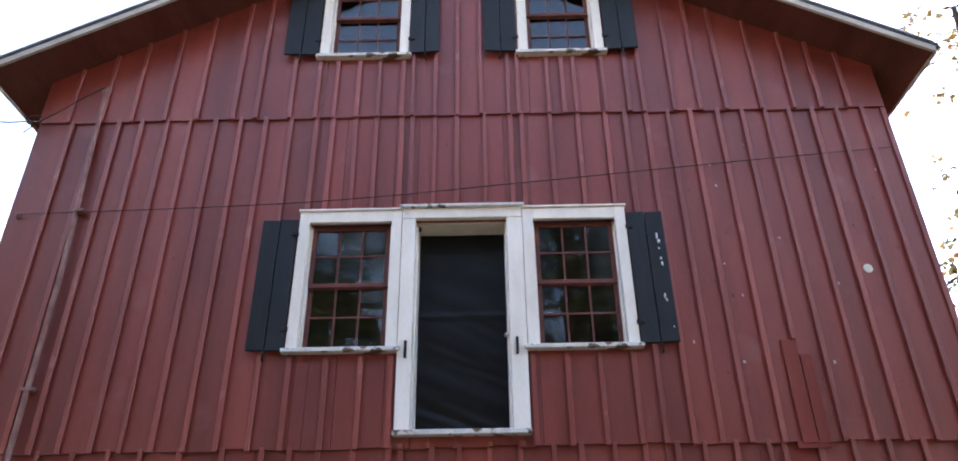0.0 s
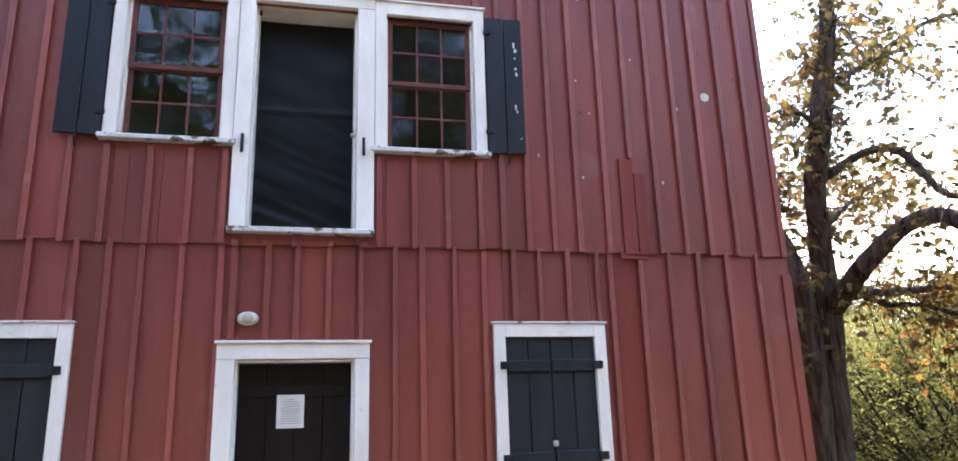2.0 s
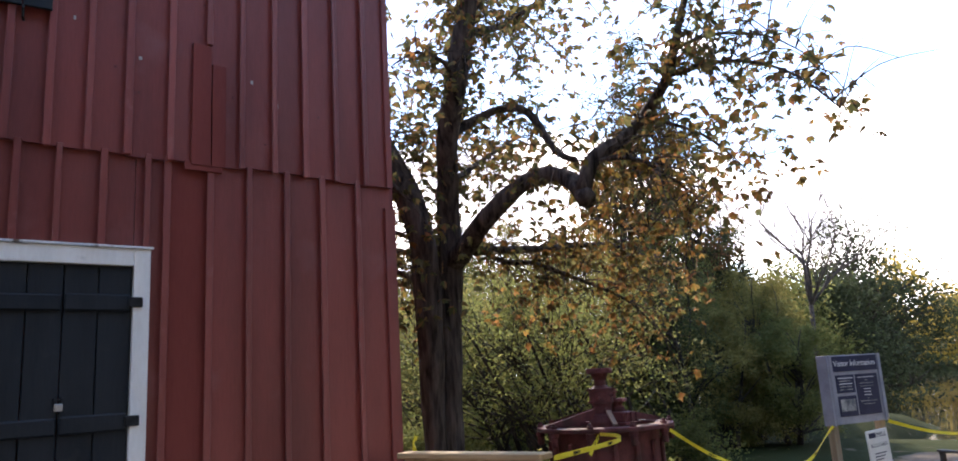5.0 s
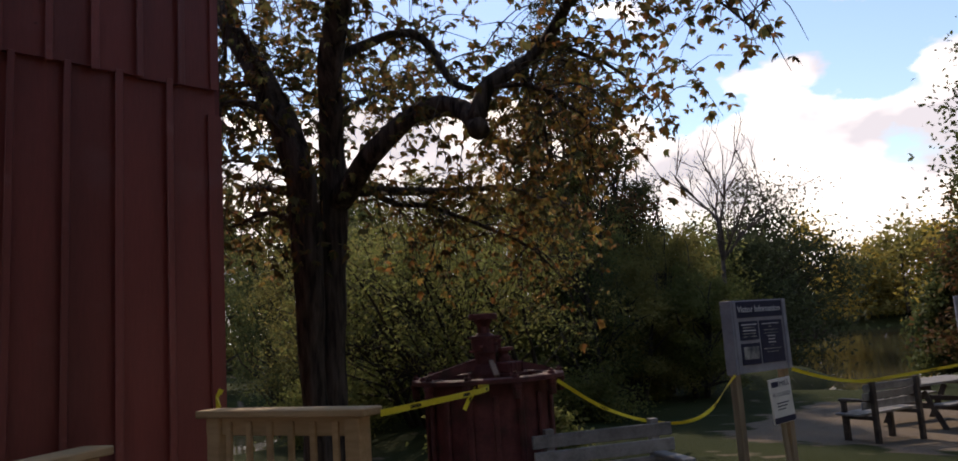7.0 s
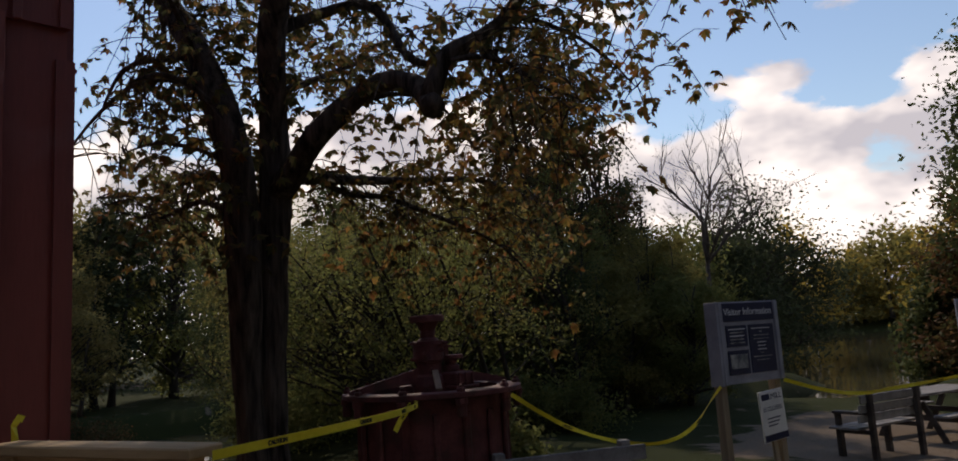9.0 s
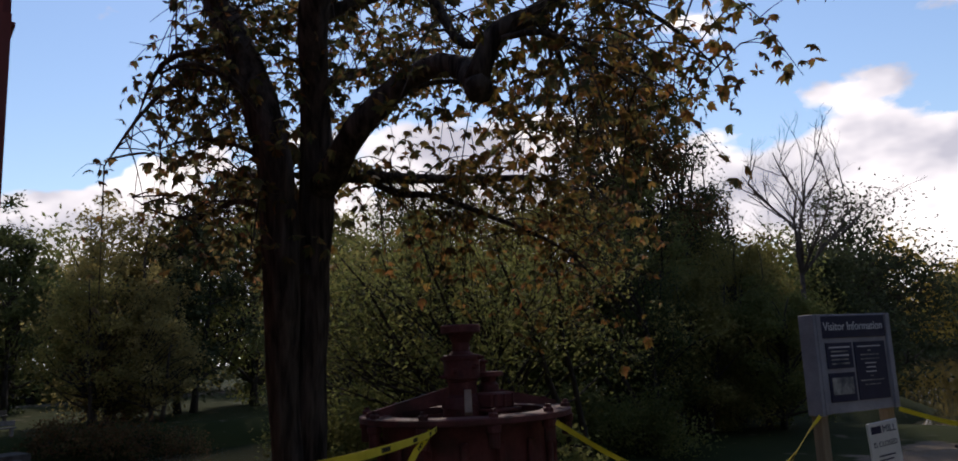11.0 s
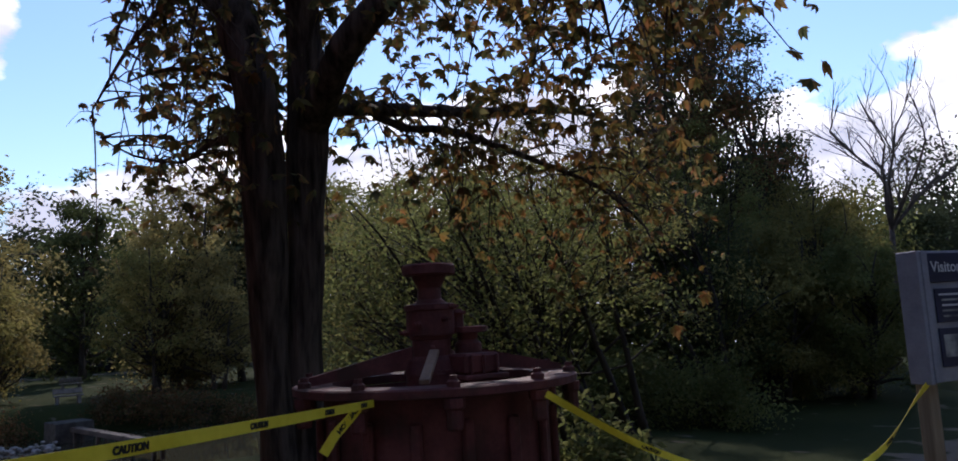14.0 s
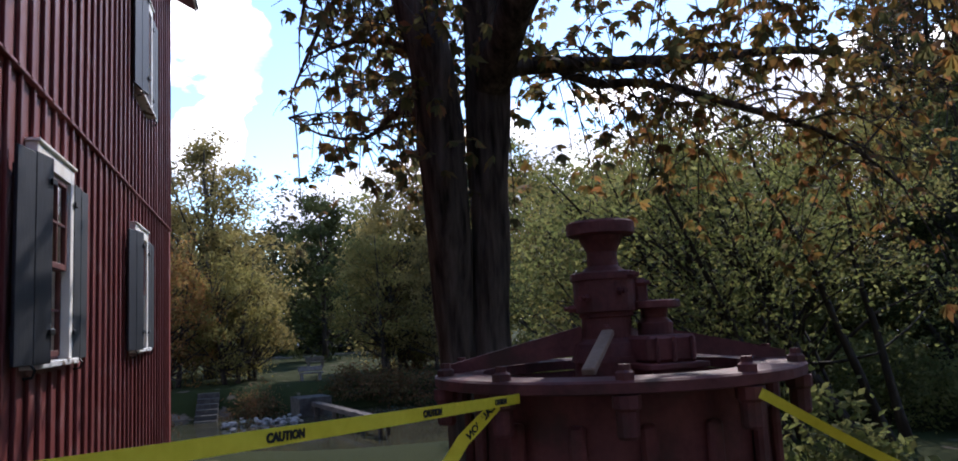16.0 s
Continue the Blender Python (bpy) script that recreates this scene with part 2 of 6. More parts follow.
TURBINE_RED = material("oxide_red_iron", (0.080, 0.0245, 0.0225), (0.155, 0.047, 0.043), 0.66, 7, 50, 0.5, vary=0.12, metal=0.0,
                       stain=(0.065, 0.03, 0.022), stain_scale=6, stain_at=(0.5, 0.68))
GREY_WOOD = material("grey_weathered_wood", (0.15, 0.14, 0.13), (0.28, 0.265, 0.25), 0.8, 5, 50, 0.5, (1, 0.1, 1), 0.12)
PROP_WOOD = material("dull_brown_timber", (0.17, 0.105, 0.07), (0.26, 0.172, 0.12), 0.95, 5, 50, 0.5, (1, 1, 0.1), 0.1)
DECK_WOOD = material("tan_treated_lumber", (0.36, 0.225, 0.105), (0.54, 0.36, 0.19), 0.7, 5, 50, 0.4, (1, 0.15, 1), 0.12)
TAPE = material("yellow_caution_tape", (0.66, 0.52, 0.02), (0.80, 0.66, 0.05), 0.4, 5, 40, 0.05)
TAPE_INK = material("black_tape_print", (0.012, 0.012, 0.01), (0.02, 0.02, 0.018), 0.5, 10, 80, 0.0)
SIGN_FRAME = material("pale_grey_sign_frame", (0.22, 0.22, 0.26), (0.31, 0.31, 0.35), 0.6, 6, 60, 0.1)
NAVY = material("navy_sign_panel", (0.010, 0.014, 0.045), (0.016, 0.022, 0.06), 0.35, 6, 60, 0.05)
SIGN_WHITE = material("white_sign_print", (0.55, 0.56, 0.60), (0.66, 0.67, 0.70), 0.5, 10, 80, 0.0)
SIGN_PHOTO = material("faded_photo_print", (0.06, 0.07, 0.09), (0.42, 0.42, 0.40), 0.4, 9, 30, 0.0)
POST_WOOD = material("tan_sign_post_wood", (0.20, 0.15, 0.10), (0.32, 0.25, 0.17), 0.8, 6, 50, 0.4, (1, 1, 0.1))
DARK_WOOD = material("dark_bench_timber", (0.035, 0.028, 0.025), (0.08, 0.065, 0.055), 0.7, 6, 50, 0.4, (1, 0.15, 1), 0.15)
BARK = material("grey_brown_bark", (0.020, 0.016, 0.013), (0.125, 0.098, 0.080), 0.95, 11, 34, 1.0, (1, 1, 0.14), spec=0.1)
[n for n in BARK.node_tree.nodes if n.type == "BUMP"][0].inputs["Distance"].default_value = 0.05
BARK_FAR = material("dull_bark", (0.022, 0.018, 0.015), (0.065, 0.055, 0.045), 0.95, 6, 20, 0.5, (1, 1, 0.2))
PALE_BARK = material("pale_bare_bark", (0.07, 0.058, 0.052), (0.12, 0.10, 0.09), 0.9, 6, 20, 0.4)
ROCK = material("pale_river_stone", (0.17, 0.155, 0.14), (0.32, 0.30, 0.275), 0.85, 5, 40, 0.6, vary=0.2)
CONCRETE = material("pale_concrete", (0.11, 0.105, 0.095), (0.19, 0.18, 0.165), 0.85, 5, 60, 0.3)
BANK_STONE = material("dark_bank_stone", (0.04, 0.037, 0.032), (0.085, 0.08, 0.07), 0.95, 5, 60, 0.4, spec=0.08)
CLAP = material("white_clapboard_paint", (0.66, 0.68, 0.70), (0.78, 0.79, 0.80), 0.6, 4, 60, 0.2)
CAR_PAINT = material("dark_car_paint", (0.02, 0.02, 0.025), (0.03, 0.03, 0.035), 0.25, 5, 60, 0.0, metal=0.4)
RUBBER = material("black_rubber", (0.012, 0.012, 0.012), (0.02, 0.02, 0.02), 0.8, 10, 60, 0.2)
LEAF_NUT = leaf_material("chestnut_leaves", [(0.072, 0.082, 0.038), (0.105, 0.112, 0.045), (0.154, 0.141, 0.055), (0.127, 0.109, 0.058), (0.242, 0.162, 0.058), (0.264, 0.114, 0.058)], 0.55, spread=1.0)
LEAF_NUT_GOLD = leaf_material("yellowing_chestnut_leaves", [(0.09, 0.09, 0.032), (0.18, 0.135, 0.037), (0.24, 0.15, 0.042), (0.25, 0.105, 0.04), (0.145, 0.112, 0.037)], 0.5, spread=1.0)
LEAF_GREEN = leaf_material("hedge_leaves", [(0.093, 0.119, 0.038), (0.152, 0.170, 0.053), (0.185, 0.188, 0.065), (0.255, 0.228, 0.078)], 0.58)
LEAF_OLIVE = leaf_material("olive_leaves", [(0.123, 0.132, 0.044), (0.195, 0.178, 0.053), (0.232, 0.200, 0.066), (0.290, 0.215, 0.074)], 0.58)
LEAF_DARK = leaf_material("dark_leaves", [(0.031, 0.043, 0.023), (0.052, 0.065, 0.030), (0.070, 0.080, 0.037)], 0.3)
LEAF_GOLD = leaf_material("gold_leaves", [(0.218, 0.218, 0.055), (0.364, 0.291, 0.064), (0.473, 0.328, 0.073), (0.309, 0.273, 0.073)], 0.45)
LEAF_RUST = leaf_material("rust_leaves", [(0.19, 0.105, 0.045), (0.30, 0.14, 0.052), (0.23, 0.18, 0.055), (0.37, 0.165, 0.052)], 0.5)

# darker copy of the hedge leaves, with shade put into the colour
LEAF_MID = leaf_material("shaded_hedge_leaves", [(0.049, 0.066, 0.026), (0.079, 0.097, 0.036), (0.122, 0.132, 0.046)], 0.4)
# paler for the far bank: distance haze is mixed into these leaf colours
LEAF_FAR = leaf_material("hazed_far_leaves", [(0.160, 0.152, 0.062), (0.225, 0.196, 0.075), (0.290, 0.235, 0.084), (0.355, 0.255, 0.09)], 0.55)
LEAF_MIXED = leaf_material("turning_leaves", [(0.052, 0.059, 0.023), (0.086, 0.081, 0.029), (0.161, 0.074, 0.034), (0.069, 0.071, 0.029)], 0.4)


def glass_material():
    m = bpy.data.materials.new("window_glass")
    m.use_nodes = True
    n, l = m.node_tree.nodes, m.node_tree.links
    n.remove(n["Principled BSDF"])
    clear, shine, mx, fr = n.new("ShaderNodeBsdfTransparent"), n.new("ShaderNodeBsdfGlossy"), n.new("ShaderNodeMixShader"), n.new("ShaderNodeFresnel")
    clear.inputs["Color"].default_value = (0.82, 0.86, 0.85, 1)
    shine.inputs["Roughness"].default_value = 0.015
    fr.inputs["IOR"].default_value = 1.75
    nz, bp, co = n.new("ShaderNodeTexNoise"), n.new("ShaderNodeBump"), n.new("ShaderNodeTexCoord")
    nz.inputs["Scale"].default_value = 7.0
    bp.inputs["Strength"].default_value, bp.inputs["Distance"].default_value = 0.12, 0.01
    l.new(co.outputs["Object"], nz.inputs["Vector"])
    l.new(nz.outputs["Fac"], bp.inputs["Height"])
    l.new(bp.outputs["Normal"], shine.inputs["Normal"])
    l.new(fr.outputs["Fac"], mx.inputs["Fac"])
    l.new(clear.outputs["BSDF"], mx.inputs[1])
    l.new(shine.outputs["BSDF"], mx.inputs[2])
    l.new(mx.outputs["Shader"], n["Material Output"].inputs["Surface"])
    return m


GLASS = glass_material()


def water_material():
    m = material("brown_green_water", (0.030, 0.030, 0.020), (0.05, 0.048, 0.03), 0.05, 0.3, 1.6, 0.0, spec=0.25)
    n, l = m.node_tree.nodes, m.node_tree.links
    nz, bp, co = n.new("ShaderNodeTexNoise"), n.new("ShaderNodeBump"), n.new("ShaderNodeTexCoord")
    nz.inputs["Scale"].default_value, nz.inputs["Detail"].default_value = 2.4, 4.0
    bp.inputs["Strength"].default_value, bp.inputs["Distance"].default_value = 0.06, 0.03
    l.new(co.outputs["Object"], nz.inputs["Vector"])
    l.new(nz.outputs["Fac"], bp.inputs["Height"])
    l.new(bp.outputs["Normal"], n["Principled BSDF"].inputs["Normal"])
    return m


WATER = water_material()


def ground_material():
    """Grass with worn gravel near the mill, sand at the water's edge, by place."""
    m = bpy.data.materials.new("lawn_and_gravel")
    m.use_nodes = True
    n, l = m.node_tree.nodes, m.node_tree.links
    b = n["Principled BSDF"]
    b.inputs["Roughness"].default_value = 0.95
    b.inputs["Specular IOR Level"].default_value = 0.06
    co = n.new("ShaderNodeTexCoord")

    def noise_at(s, d=5.0):
        t = n.new("ShaderNodeTexNoise")
        t.inputs["Scale"].default_value, t.inputs["Detail"].default_value = s, d
        l.new(co.outputs["Object"], t.inputs["Vector"])
        return t.outputs["Fac"]

    def blend(fac, a, c):
        x = n.new("ShaderNodeMix")
        x.data_type = "RGBA"
        l.new(fac, x.inputs["Factor"])
        for key, v in (("A", a), ("B", c)):
            if isinstance(v, tuple):
                x.inputs[key].default_value = (*v, 1)
            else:
                l.new(v, x.inputs[key])
        return x.outputs["Result"]

    def span(src, lo, hi):
        r = n.new("ShaderNodeMapRange")
        r.inputs["From Min"].default_value, r.inputs["From Max"].default_value = lo, hi
        l.new(src, r.inputs["Value"])
        return r.outputs["Result"]

    grass = blend(noise_at(0.6), (0.015, 0.024, 0.008), (0.038, 0.044, 0.014))
    gravel = blend(noise_at(18), (0.105, 0.08, 0.058), (0.215, 0.168, 0.125))
    worn = n.new("ShaderNodeAttribute")
    worn.attribute_name = "worn"
    rough_edge = n.new("ShaderNodeMath")
    rough_edge.operation = "ADD"
    l.new(worn.outputs["Fac"], rough_edge.inputs[0])
    l.new(span(noise_at(1.4, 8), 0.3, 0.7), rough_edge.inputs[1])
    l.new(blend(span(rough_edge.outputs["Value"], 0.85, 1.05), grass, gravel), b.inputs["Base Color"])
    bp = n.new("ShaderNodeBump")
    bp.inputs["Strength"].default_value, bp.inputs["Distance"].default_value = 0.8, 0.04
    l.new(noise_at(30), bp.inputs["Height"])
    l.new(bp.outputs["Normal"], b.inputs["Normal"])
    return m


GROUND = ground_material()


# ---- helpers for meshes ----
def part(name, bm, mat, parent=None, label="", smooth=False):
    me = bpy.data.meshes.new(name)
    bm.to_mesh(me)
    bm.free()
    if smooth:
        for p in me.polygons:
            p.use_smooth = True
    me.materials.append(mat)
    ob = new(name, me)
    if parent is not None:
        ob.parent = parent
    if label:
        ob["label"] = label
    return ob


def empty(name, m, label="", category="", group="", kind=""):
    ob = new(name)
    ob.matrix_basis = m
    return tagged(ob, label, category, group, kind)


def bx(bm, x0, x1, y0, y1, z0, z1, bevel=0.0, m=None):
    """A box in bm, its edges rounded if asked."""
    r = bmesh.ops.create_cube(bm, size=1)
    vs = r["verts"]
    for v in vs:
        v.co = Vector((x0 + (v.co.x + 0.5) * (x1 - x0), y0 + (v.co.y + 0.5) * (y1 - y0), z0 + (v.co.z + 0.5) * (z1 - z0)))
    if bevel:
        es = {e for v in vs for e in v.link_edges}
        r = bmesh.ops.bevel(bm, geom=list(es), offset=bevel, segments=1, affect="EDGES")
        vs = list({v for f in r["faces"] for v in f.verts} | {v for v in vs if v.is_valid})
    if m is not None:
        bmesh.ops.transform(bm, matrix=m, verts=vs)
    return bm


def box(x0, x1, y0, y1, z0, z1, bevel=0.0, m=None):
    return bx(bmesh.new(), x0, x1, y0, y1, z0, z1, bevel, m)


def lathe(bm, profile, seg=24, m=None, ring=False):
    """A turned body about z from (radius, height) rows."""
    rings, made = [], []
    for r, z in profile:
        circle = [bm.verts.new((r * math.cos(2 * math.pi * i / seg), r * math.sin(2 * math.pi * i / seg), z)) for i in range(seg)]
        rings.append(circle)
        made += circle
    for a, b in zip(rings, rings[1:]):
        for i in range(seg):
            j = (i + 1) % seg
            bm.faces.new((a[i], a[j], b[j], b[i]))
    if ring:
        for i in range(seg):
            j = (i + 1) % seg
            bm.faces.new((rings[-1][i], rings[-1][j], rings[0][j], rings[0][i]))
    else:
        bm.faces.new(list(reversed(rings[0])))
        bm.faces.new(rings[-1])
    if m is not None:
        bmesh.ops.transform(bm, matrix=m, verts=made)
    return bm


def tube(bm, pts, radii, seg=8, wobble=0.0, rnd=None):
    """A tapered tube along points."""
    pts = [Vector(p) for p in pts]
    rings, side = [], None
    for i, p in enumerate(pts):
        d = (pts[min(i + 1, len(pts) - 1)] - pts[max(i - 1, 0)]).normalized()
        ref = side if side is not None else (Vector((0, 1, 0)) if abs(d.z) > 0.7 else Vector((0, 0, 1)))
        u = (ref - d * ref.dot(d)).normalized()
        side, w = u, d.cross(u)
        ring = []
        for k in range(seg):
            a = 2 * math.pi * k / seg
            r = radii[i] * (1 + (wobble * (noise.noise((p.x * 2 + math.cos(a), p.y * 2 + math.sin(a), p.z * 1.2))) if wobble else 0))
            ring.append(bm.verts.new(p + (u * math.cos(a) + w * math.sin(a)) * r))
        rings.append(ring)
    for a, b in zip(rings, rings[1:]):
        for k in range(seg):
            j = (k + 1) % seg
            bm.faces.new((a[k], a[j], b[j], b[k]))
    bm.faces.new(list(reversed(rings[0])))
    bm.faces.new(rings[-1])
    return bm


def smooth_line(pts, step):
    """Points along a soft curve through the given ones."""
    pts = [Vector(p) for p in pts]
    out = []
    for i in range(len(pts) - 1):
        p0, p1, p2, p3 = pts[max(i - 1, 0)], pts[i], pts[i + 1], pts[min(i + 2, len(pts) - 1)]
        n = max(1, int((p2 - p1).length / step))
        for k in range(n):
            t = k / n
            out.append(0.5 * ((2 * p1) + (p2 - p0) * t + (2 * p0 - 5 * p1 + 4 * p2 - p3) * t * t + (3 * p1 - p0 - 3 * p2 + p3) * t ** 3))
    out.append(pts[-1])
    return out


def writing(name, text, size, mat, parent, m, label="", align="CENTER", bold=0.0):
    """Flat letters in the built-in font, as a mesh."""
    cu = bpy.data.curves.new(name, "FONT")
    cu.body, cu.size, cu.align_x, cu.extrude, cu.offset = text, size, align, 0.0008, bold
    tmp = bpy.data.objects.new(name, cu)
    me = bpy.data.meshes.new_from_object(tmp)
    bpy.data.objects.remove(tmp)
    me.materials.clear()
    me.materials.append(mat)
    ob = new(name, me)
    ob.parent = parent
    ob.matrix_basis = m
    if label:
        ob["label"] = label
    return ob


# ---- ground, water ----
WATER_Z = -1.95


def ramp01(v, a, b):
    t = min(1.0, max(0.0, (v - a) / (b - a)))
    return t * t * (3 - 2 * t)


def ground_z(x, y):
    near = -0.02 - 0.12 * ramp01(x, 1.0, 4.0) - 0.28 * ramp01(x, 3.0, 7.5) - 0.30 * ramp01(x, 11.2, 16) - 0.1 * ramp01(x, 16, 26)
    drop = max(ramp01(y, 7.5 + 6 * ramp01(x, 9, 15), 15 + 8 * ramp01(x, 9, 15)), ramp01(x + 11 * ramp01(y, 1.5, 3.5) * (1 - ramp01(y, 7.5, 10.5)), 34, 46), ramp01(-x, 40, 70) * 0)
    z = near * (1 - drop) + (-3.0) * drop
    far = ramp01(y + 0.05 * x, 27.0, 29.2) * (1 - ramp01(x, 34, 48))
    z = max(z, -3.0 + far * (2.05 + 0.3 * ramp01(y, 35, 60)))
    shore = ramp01(math.hypot(x - 20, y), 118, 135)
    z = max(z, -3.0 + shore * 3.2)
    return z + 0.05 * noise.noise((x * 0.35, y * 0.35, 0.0)) + 0.02 * noise.noise((x * 1.3, y * 1.3, 3.0))


def build_ground():
    def steps(lo, hi):
        vals = list(np.arange(lo, hi + 0.01, 0.6))
        s = 1.0
        while vals[-1] < 2500:
            s *= 1.22
            vals.append(vals[-1] + s)
        s = 1.0
        while vals[0] > -2500:
            s *= 1.22
            vals.insert(0, vals[0] - s)
        return vals
    xs, ys = steps(-8, 30), steps(-12, 36)
    verts = [(x, y, ground_z(x, y)) for y in ys for x in xs]
    nx = len(xs)
    faces = [(j * nx + i, j * nx + i + 1, (j + 1) * nx + i + 1, (j + 1) * nx + i) for j in range(len(ys) - 1) for i in range(nx - 1)]
    me = bpy.data.meshes.new("ground")
    me.from_pydata(verts, [], faces)
    at = me.attributes.new("worn", "FLOAT", "POINT")
    vals = []
    for x, y, z in verts:
        w = max(ramp01(2.0 - y, 0.5, 3.0) * ramp01(9.0 - x, 0.0, 3.0), ramp01(x, 12.8, 14.5) * ramp01(22 - x, 0, 3) * ramp01(2.4 - y + 0.16 * x - 2.0, 0, 1.2))
        w = max(w, ramp01(-z, 1.7, 2.0) * (1 if -5 < x < 5.5 and y < 30 else 0))
        w = max(w, ramp01(y, 50, 52) * ramp01(56 - y, 0, 1) * 0.55)
        vals.append(w)
    at.data.foreach_set("value", vals)
    for p in me.polygons:
        p.use_smooth = True
    me.materials.append(GROUND)
    tagged(new("ground", me), "grassy ground with worn gravel and banks", "ground", kind="structure")
    bm = bmesh.new()
    bmesh.ops.create_grid(bm, x_segments=1, y_segments=1, size=400)
    w = part("water", bm, WATER)
    w.location = (60, 60, WATER_Z)
    tagged(w, "still brown-green mill pond water", "water", kind="structure")


build_ground()

# ---- the mill building ----
HALF, DEPTH = 4.47, 10.76
APEX, SLOPE = 9.52, 0.545
LEDGE_1, LEDGE_2, SIDE_LEDGE = 3.08, 6.53, 2.88
BASE = -0.55
TIER_Y = {1: 0.0, 2: -0.03, 3: -0.055}


def roof_z(x):
    return APEX - SLOPE * abs(x)


FRONT_HOLES = [(-0.445, 0.467, 0.02, 2.16), (-2.51, -1.71, 1.04, 2.33), (1.71, 2.50, 1.04, 2.33), (-1.45, -0.655, 3.97, 5.24),
               (0.71, 1.505, 3.97, 5.24), (-0.42, 0.455, 3.21, 5.26), (-1.45, -0.66, 7.38, 8.62), (0.75, 1.50, 7.38, 8.62)]
SIDE_HOLES = [(3.15, 3.94, 1.05, 2.34), (7.05, 7.84, 1.05, 2.34), (3.15, 3.94, 4.08, 5.36), (7.2, 7.99, 4.08, 5.36)]


def cut(rect, holes):
    """What is left of the rectangle (a0, a1, z0, z1) without the holes, as rectangles."""
    left = [rect]
    for h in holes:
        nxt = []
        for a0, a1, z0, z1 in left:
            if h[1] <= a0 or h[0] >= a1 or h[3] <= z0 or h[2] >= z1:
                nxt.append((a0, a1, z0, z1))
                continue
            if h[0] > a0:
                nxt.append((a0, h[0], z0, z1))
            if h[1] < a1:
                nxt.append((h[1], a1, z0, z1))
            b0, b1 = max(a0, h[0]), min(a1, h[1])
            if h[2] > z0:
                nxt.append((b0, b1, z0, h[2]))
            if h[3] < z1:
                nxt.append((b0, b1, h[3], z1))
        left = nxt
    return [r for r in left if r[1] - r[0] > 0.012 and r[3] - r[2] > 0.012]


def slab(bm, x0, x1, y0, y1, z0, za, zb):
    """An upright slab whose top runs from za at x0 to zb at x1."""
    v = [bm.verts.new(p) for p in ((x0, y0, z0), (x1, y0, z0), (x1, y1, z0), (x0, y1, z0), (x0, y0, za), (x1, y0, zb), (x1, y1, zb), (x0, y1, za))]
    for f in ((0, 1, 5, 4), (1, 2, 6, 5), (2, 3, 7, 6), (3, 0, 4, 7), (4, 5, 6, 7), (3, 2, 1, 0)):
        bm.faces.new([v[i] for i in f])


def front_core():
    """The wall behind the boards, with its openings."""
    bm = bmesh.new()
    cuts = sorted({-HALF, HALF, 0.0} | {h[i] for h in FRONT_HOLES for i in (0, 1)})
    for a, b in zip(cuts, cuts[1:]):
        for r in cut((a, b, BASE, 7.0), FRONT_HOLES):
            slab(bm, r[0], r[1], 0.02, 0.24, r[2], r[3], r[3])
        hs = [h for h in FRONT_HOLES if h[2] > 7 and h[0] < (a + b) / 2 < h[1]]
        za, zb = roof_z(a), roof_z(b)
        lo = hs[0][3] if hs else 7.0
        if hs:
            slab(bm, a, b, 0.02, 0.24, 7.0, hs[0][2], hs[0][2])
        slab(bm, a, b, 0.02, 0.24, lo, max(lo + 0.01, za), max(lo + 0.01, zb))
    return bm


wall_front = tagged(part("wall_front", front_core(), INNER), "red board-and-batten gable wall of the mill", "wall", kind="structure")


def side_core():
    bm = bmesh.new()
    cuts = sorted({0.24, DEPTH} | {h[i] for h in SIDE_HOLES for i in (0, 1)})
    for a, b in zip(cuts, cuts[1:]):
        for r in cut((a, b, BASE - 2.6, 7.06), SIDE_HOLES):
            bx(bm, HALF - 0.24, HALF - 0.02, r[0], r[1], r[2], r[3])
    return bm


wall_east = tagged(part("wall_east", side_core(), INNER), "weathered red board-and-batten side wall of the mill", "wall", kind="structure")
bm = box(-HALF, -HALF + 0.22, 0.24, DEPTH, BASE, 7.06)
tagged(part("wall_west", bm, RED), "plain red board side wall of the mill", "wall", kind="structure")
bm = bmesh.new()
slab(bm, -HALF, 0, DEPTH, DEPTH + 0.22, BASE - 2.6, roof_z(HALF), APEX)
slab(bm, 0, HALF, DEPTH, DEPTH + 0.22, BASE - 2.6, APEX, roof_z(HALF))
tagged(part("wall_north", bm, RED), "plain red rear gable wall of the mill", "wall", kind="structure")
bm = bmesh.new()
bx(bm, -HALF + 0.22, HALF - 0.24, 0.24, DEPTH, -0.1, 0.02)
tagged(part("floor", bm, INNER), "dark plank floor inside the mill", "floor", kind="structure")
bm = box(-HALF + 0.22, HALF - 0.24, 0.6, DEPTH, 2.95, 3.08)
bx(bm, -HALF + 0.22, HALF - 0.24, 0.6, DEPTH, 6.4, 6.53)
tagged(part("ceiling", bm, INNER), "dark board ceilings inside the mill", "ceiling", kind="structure")

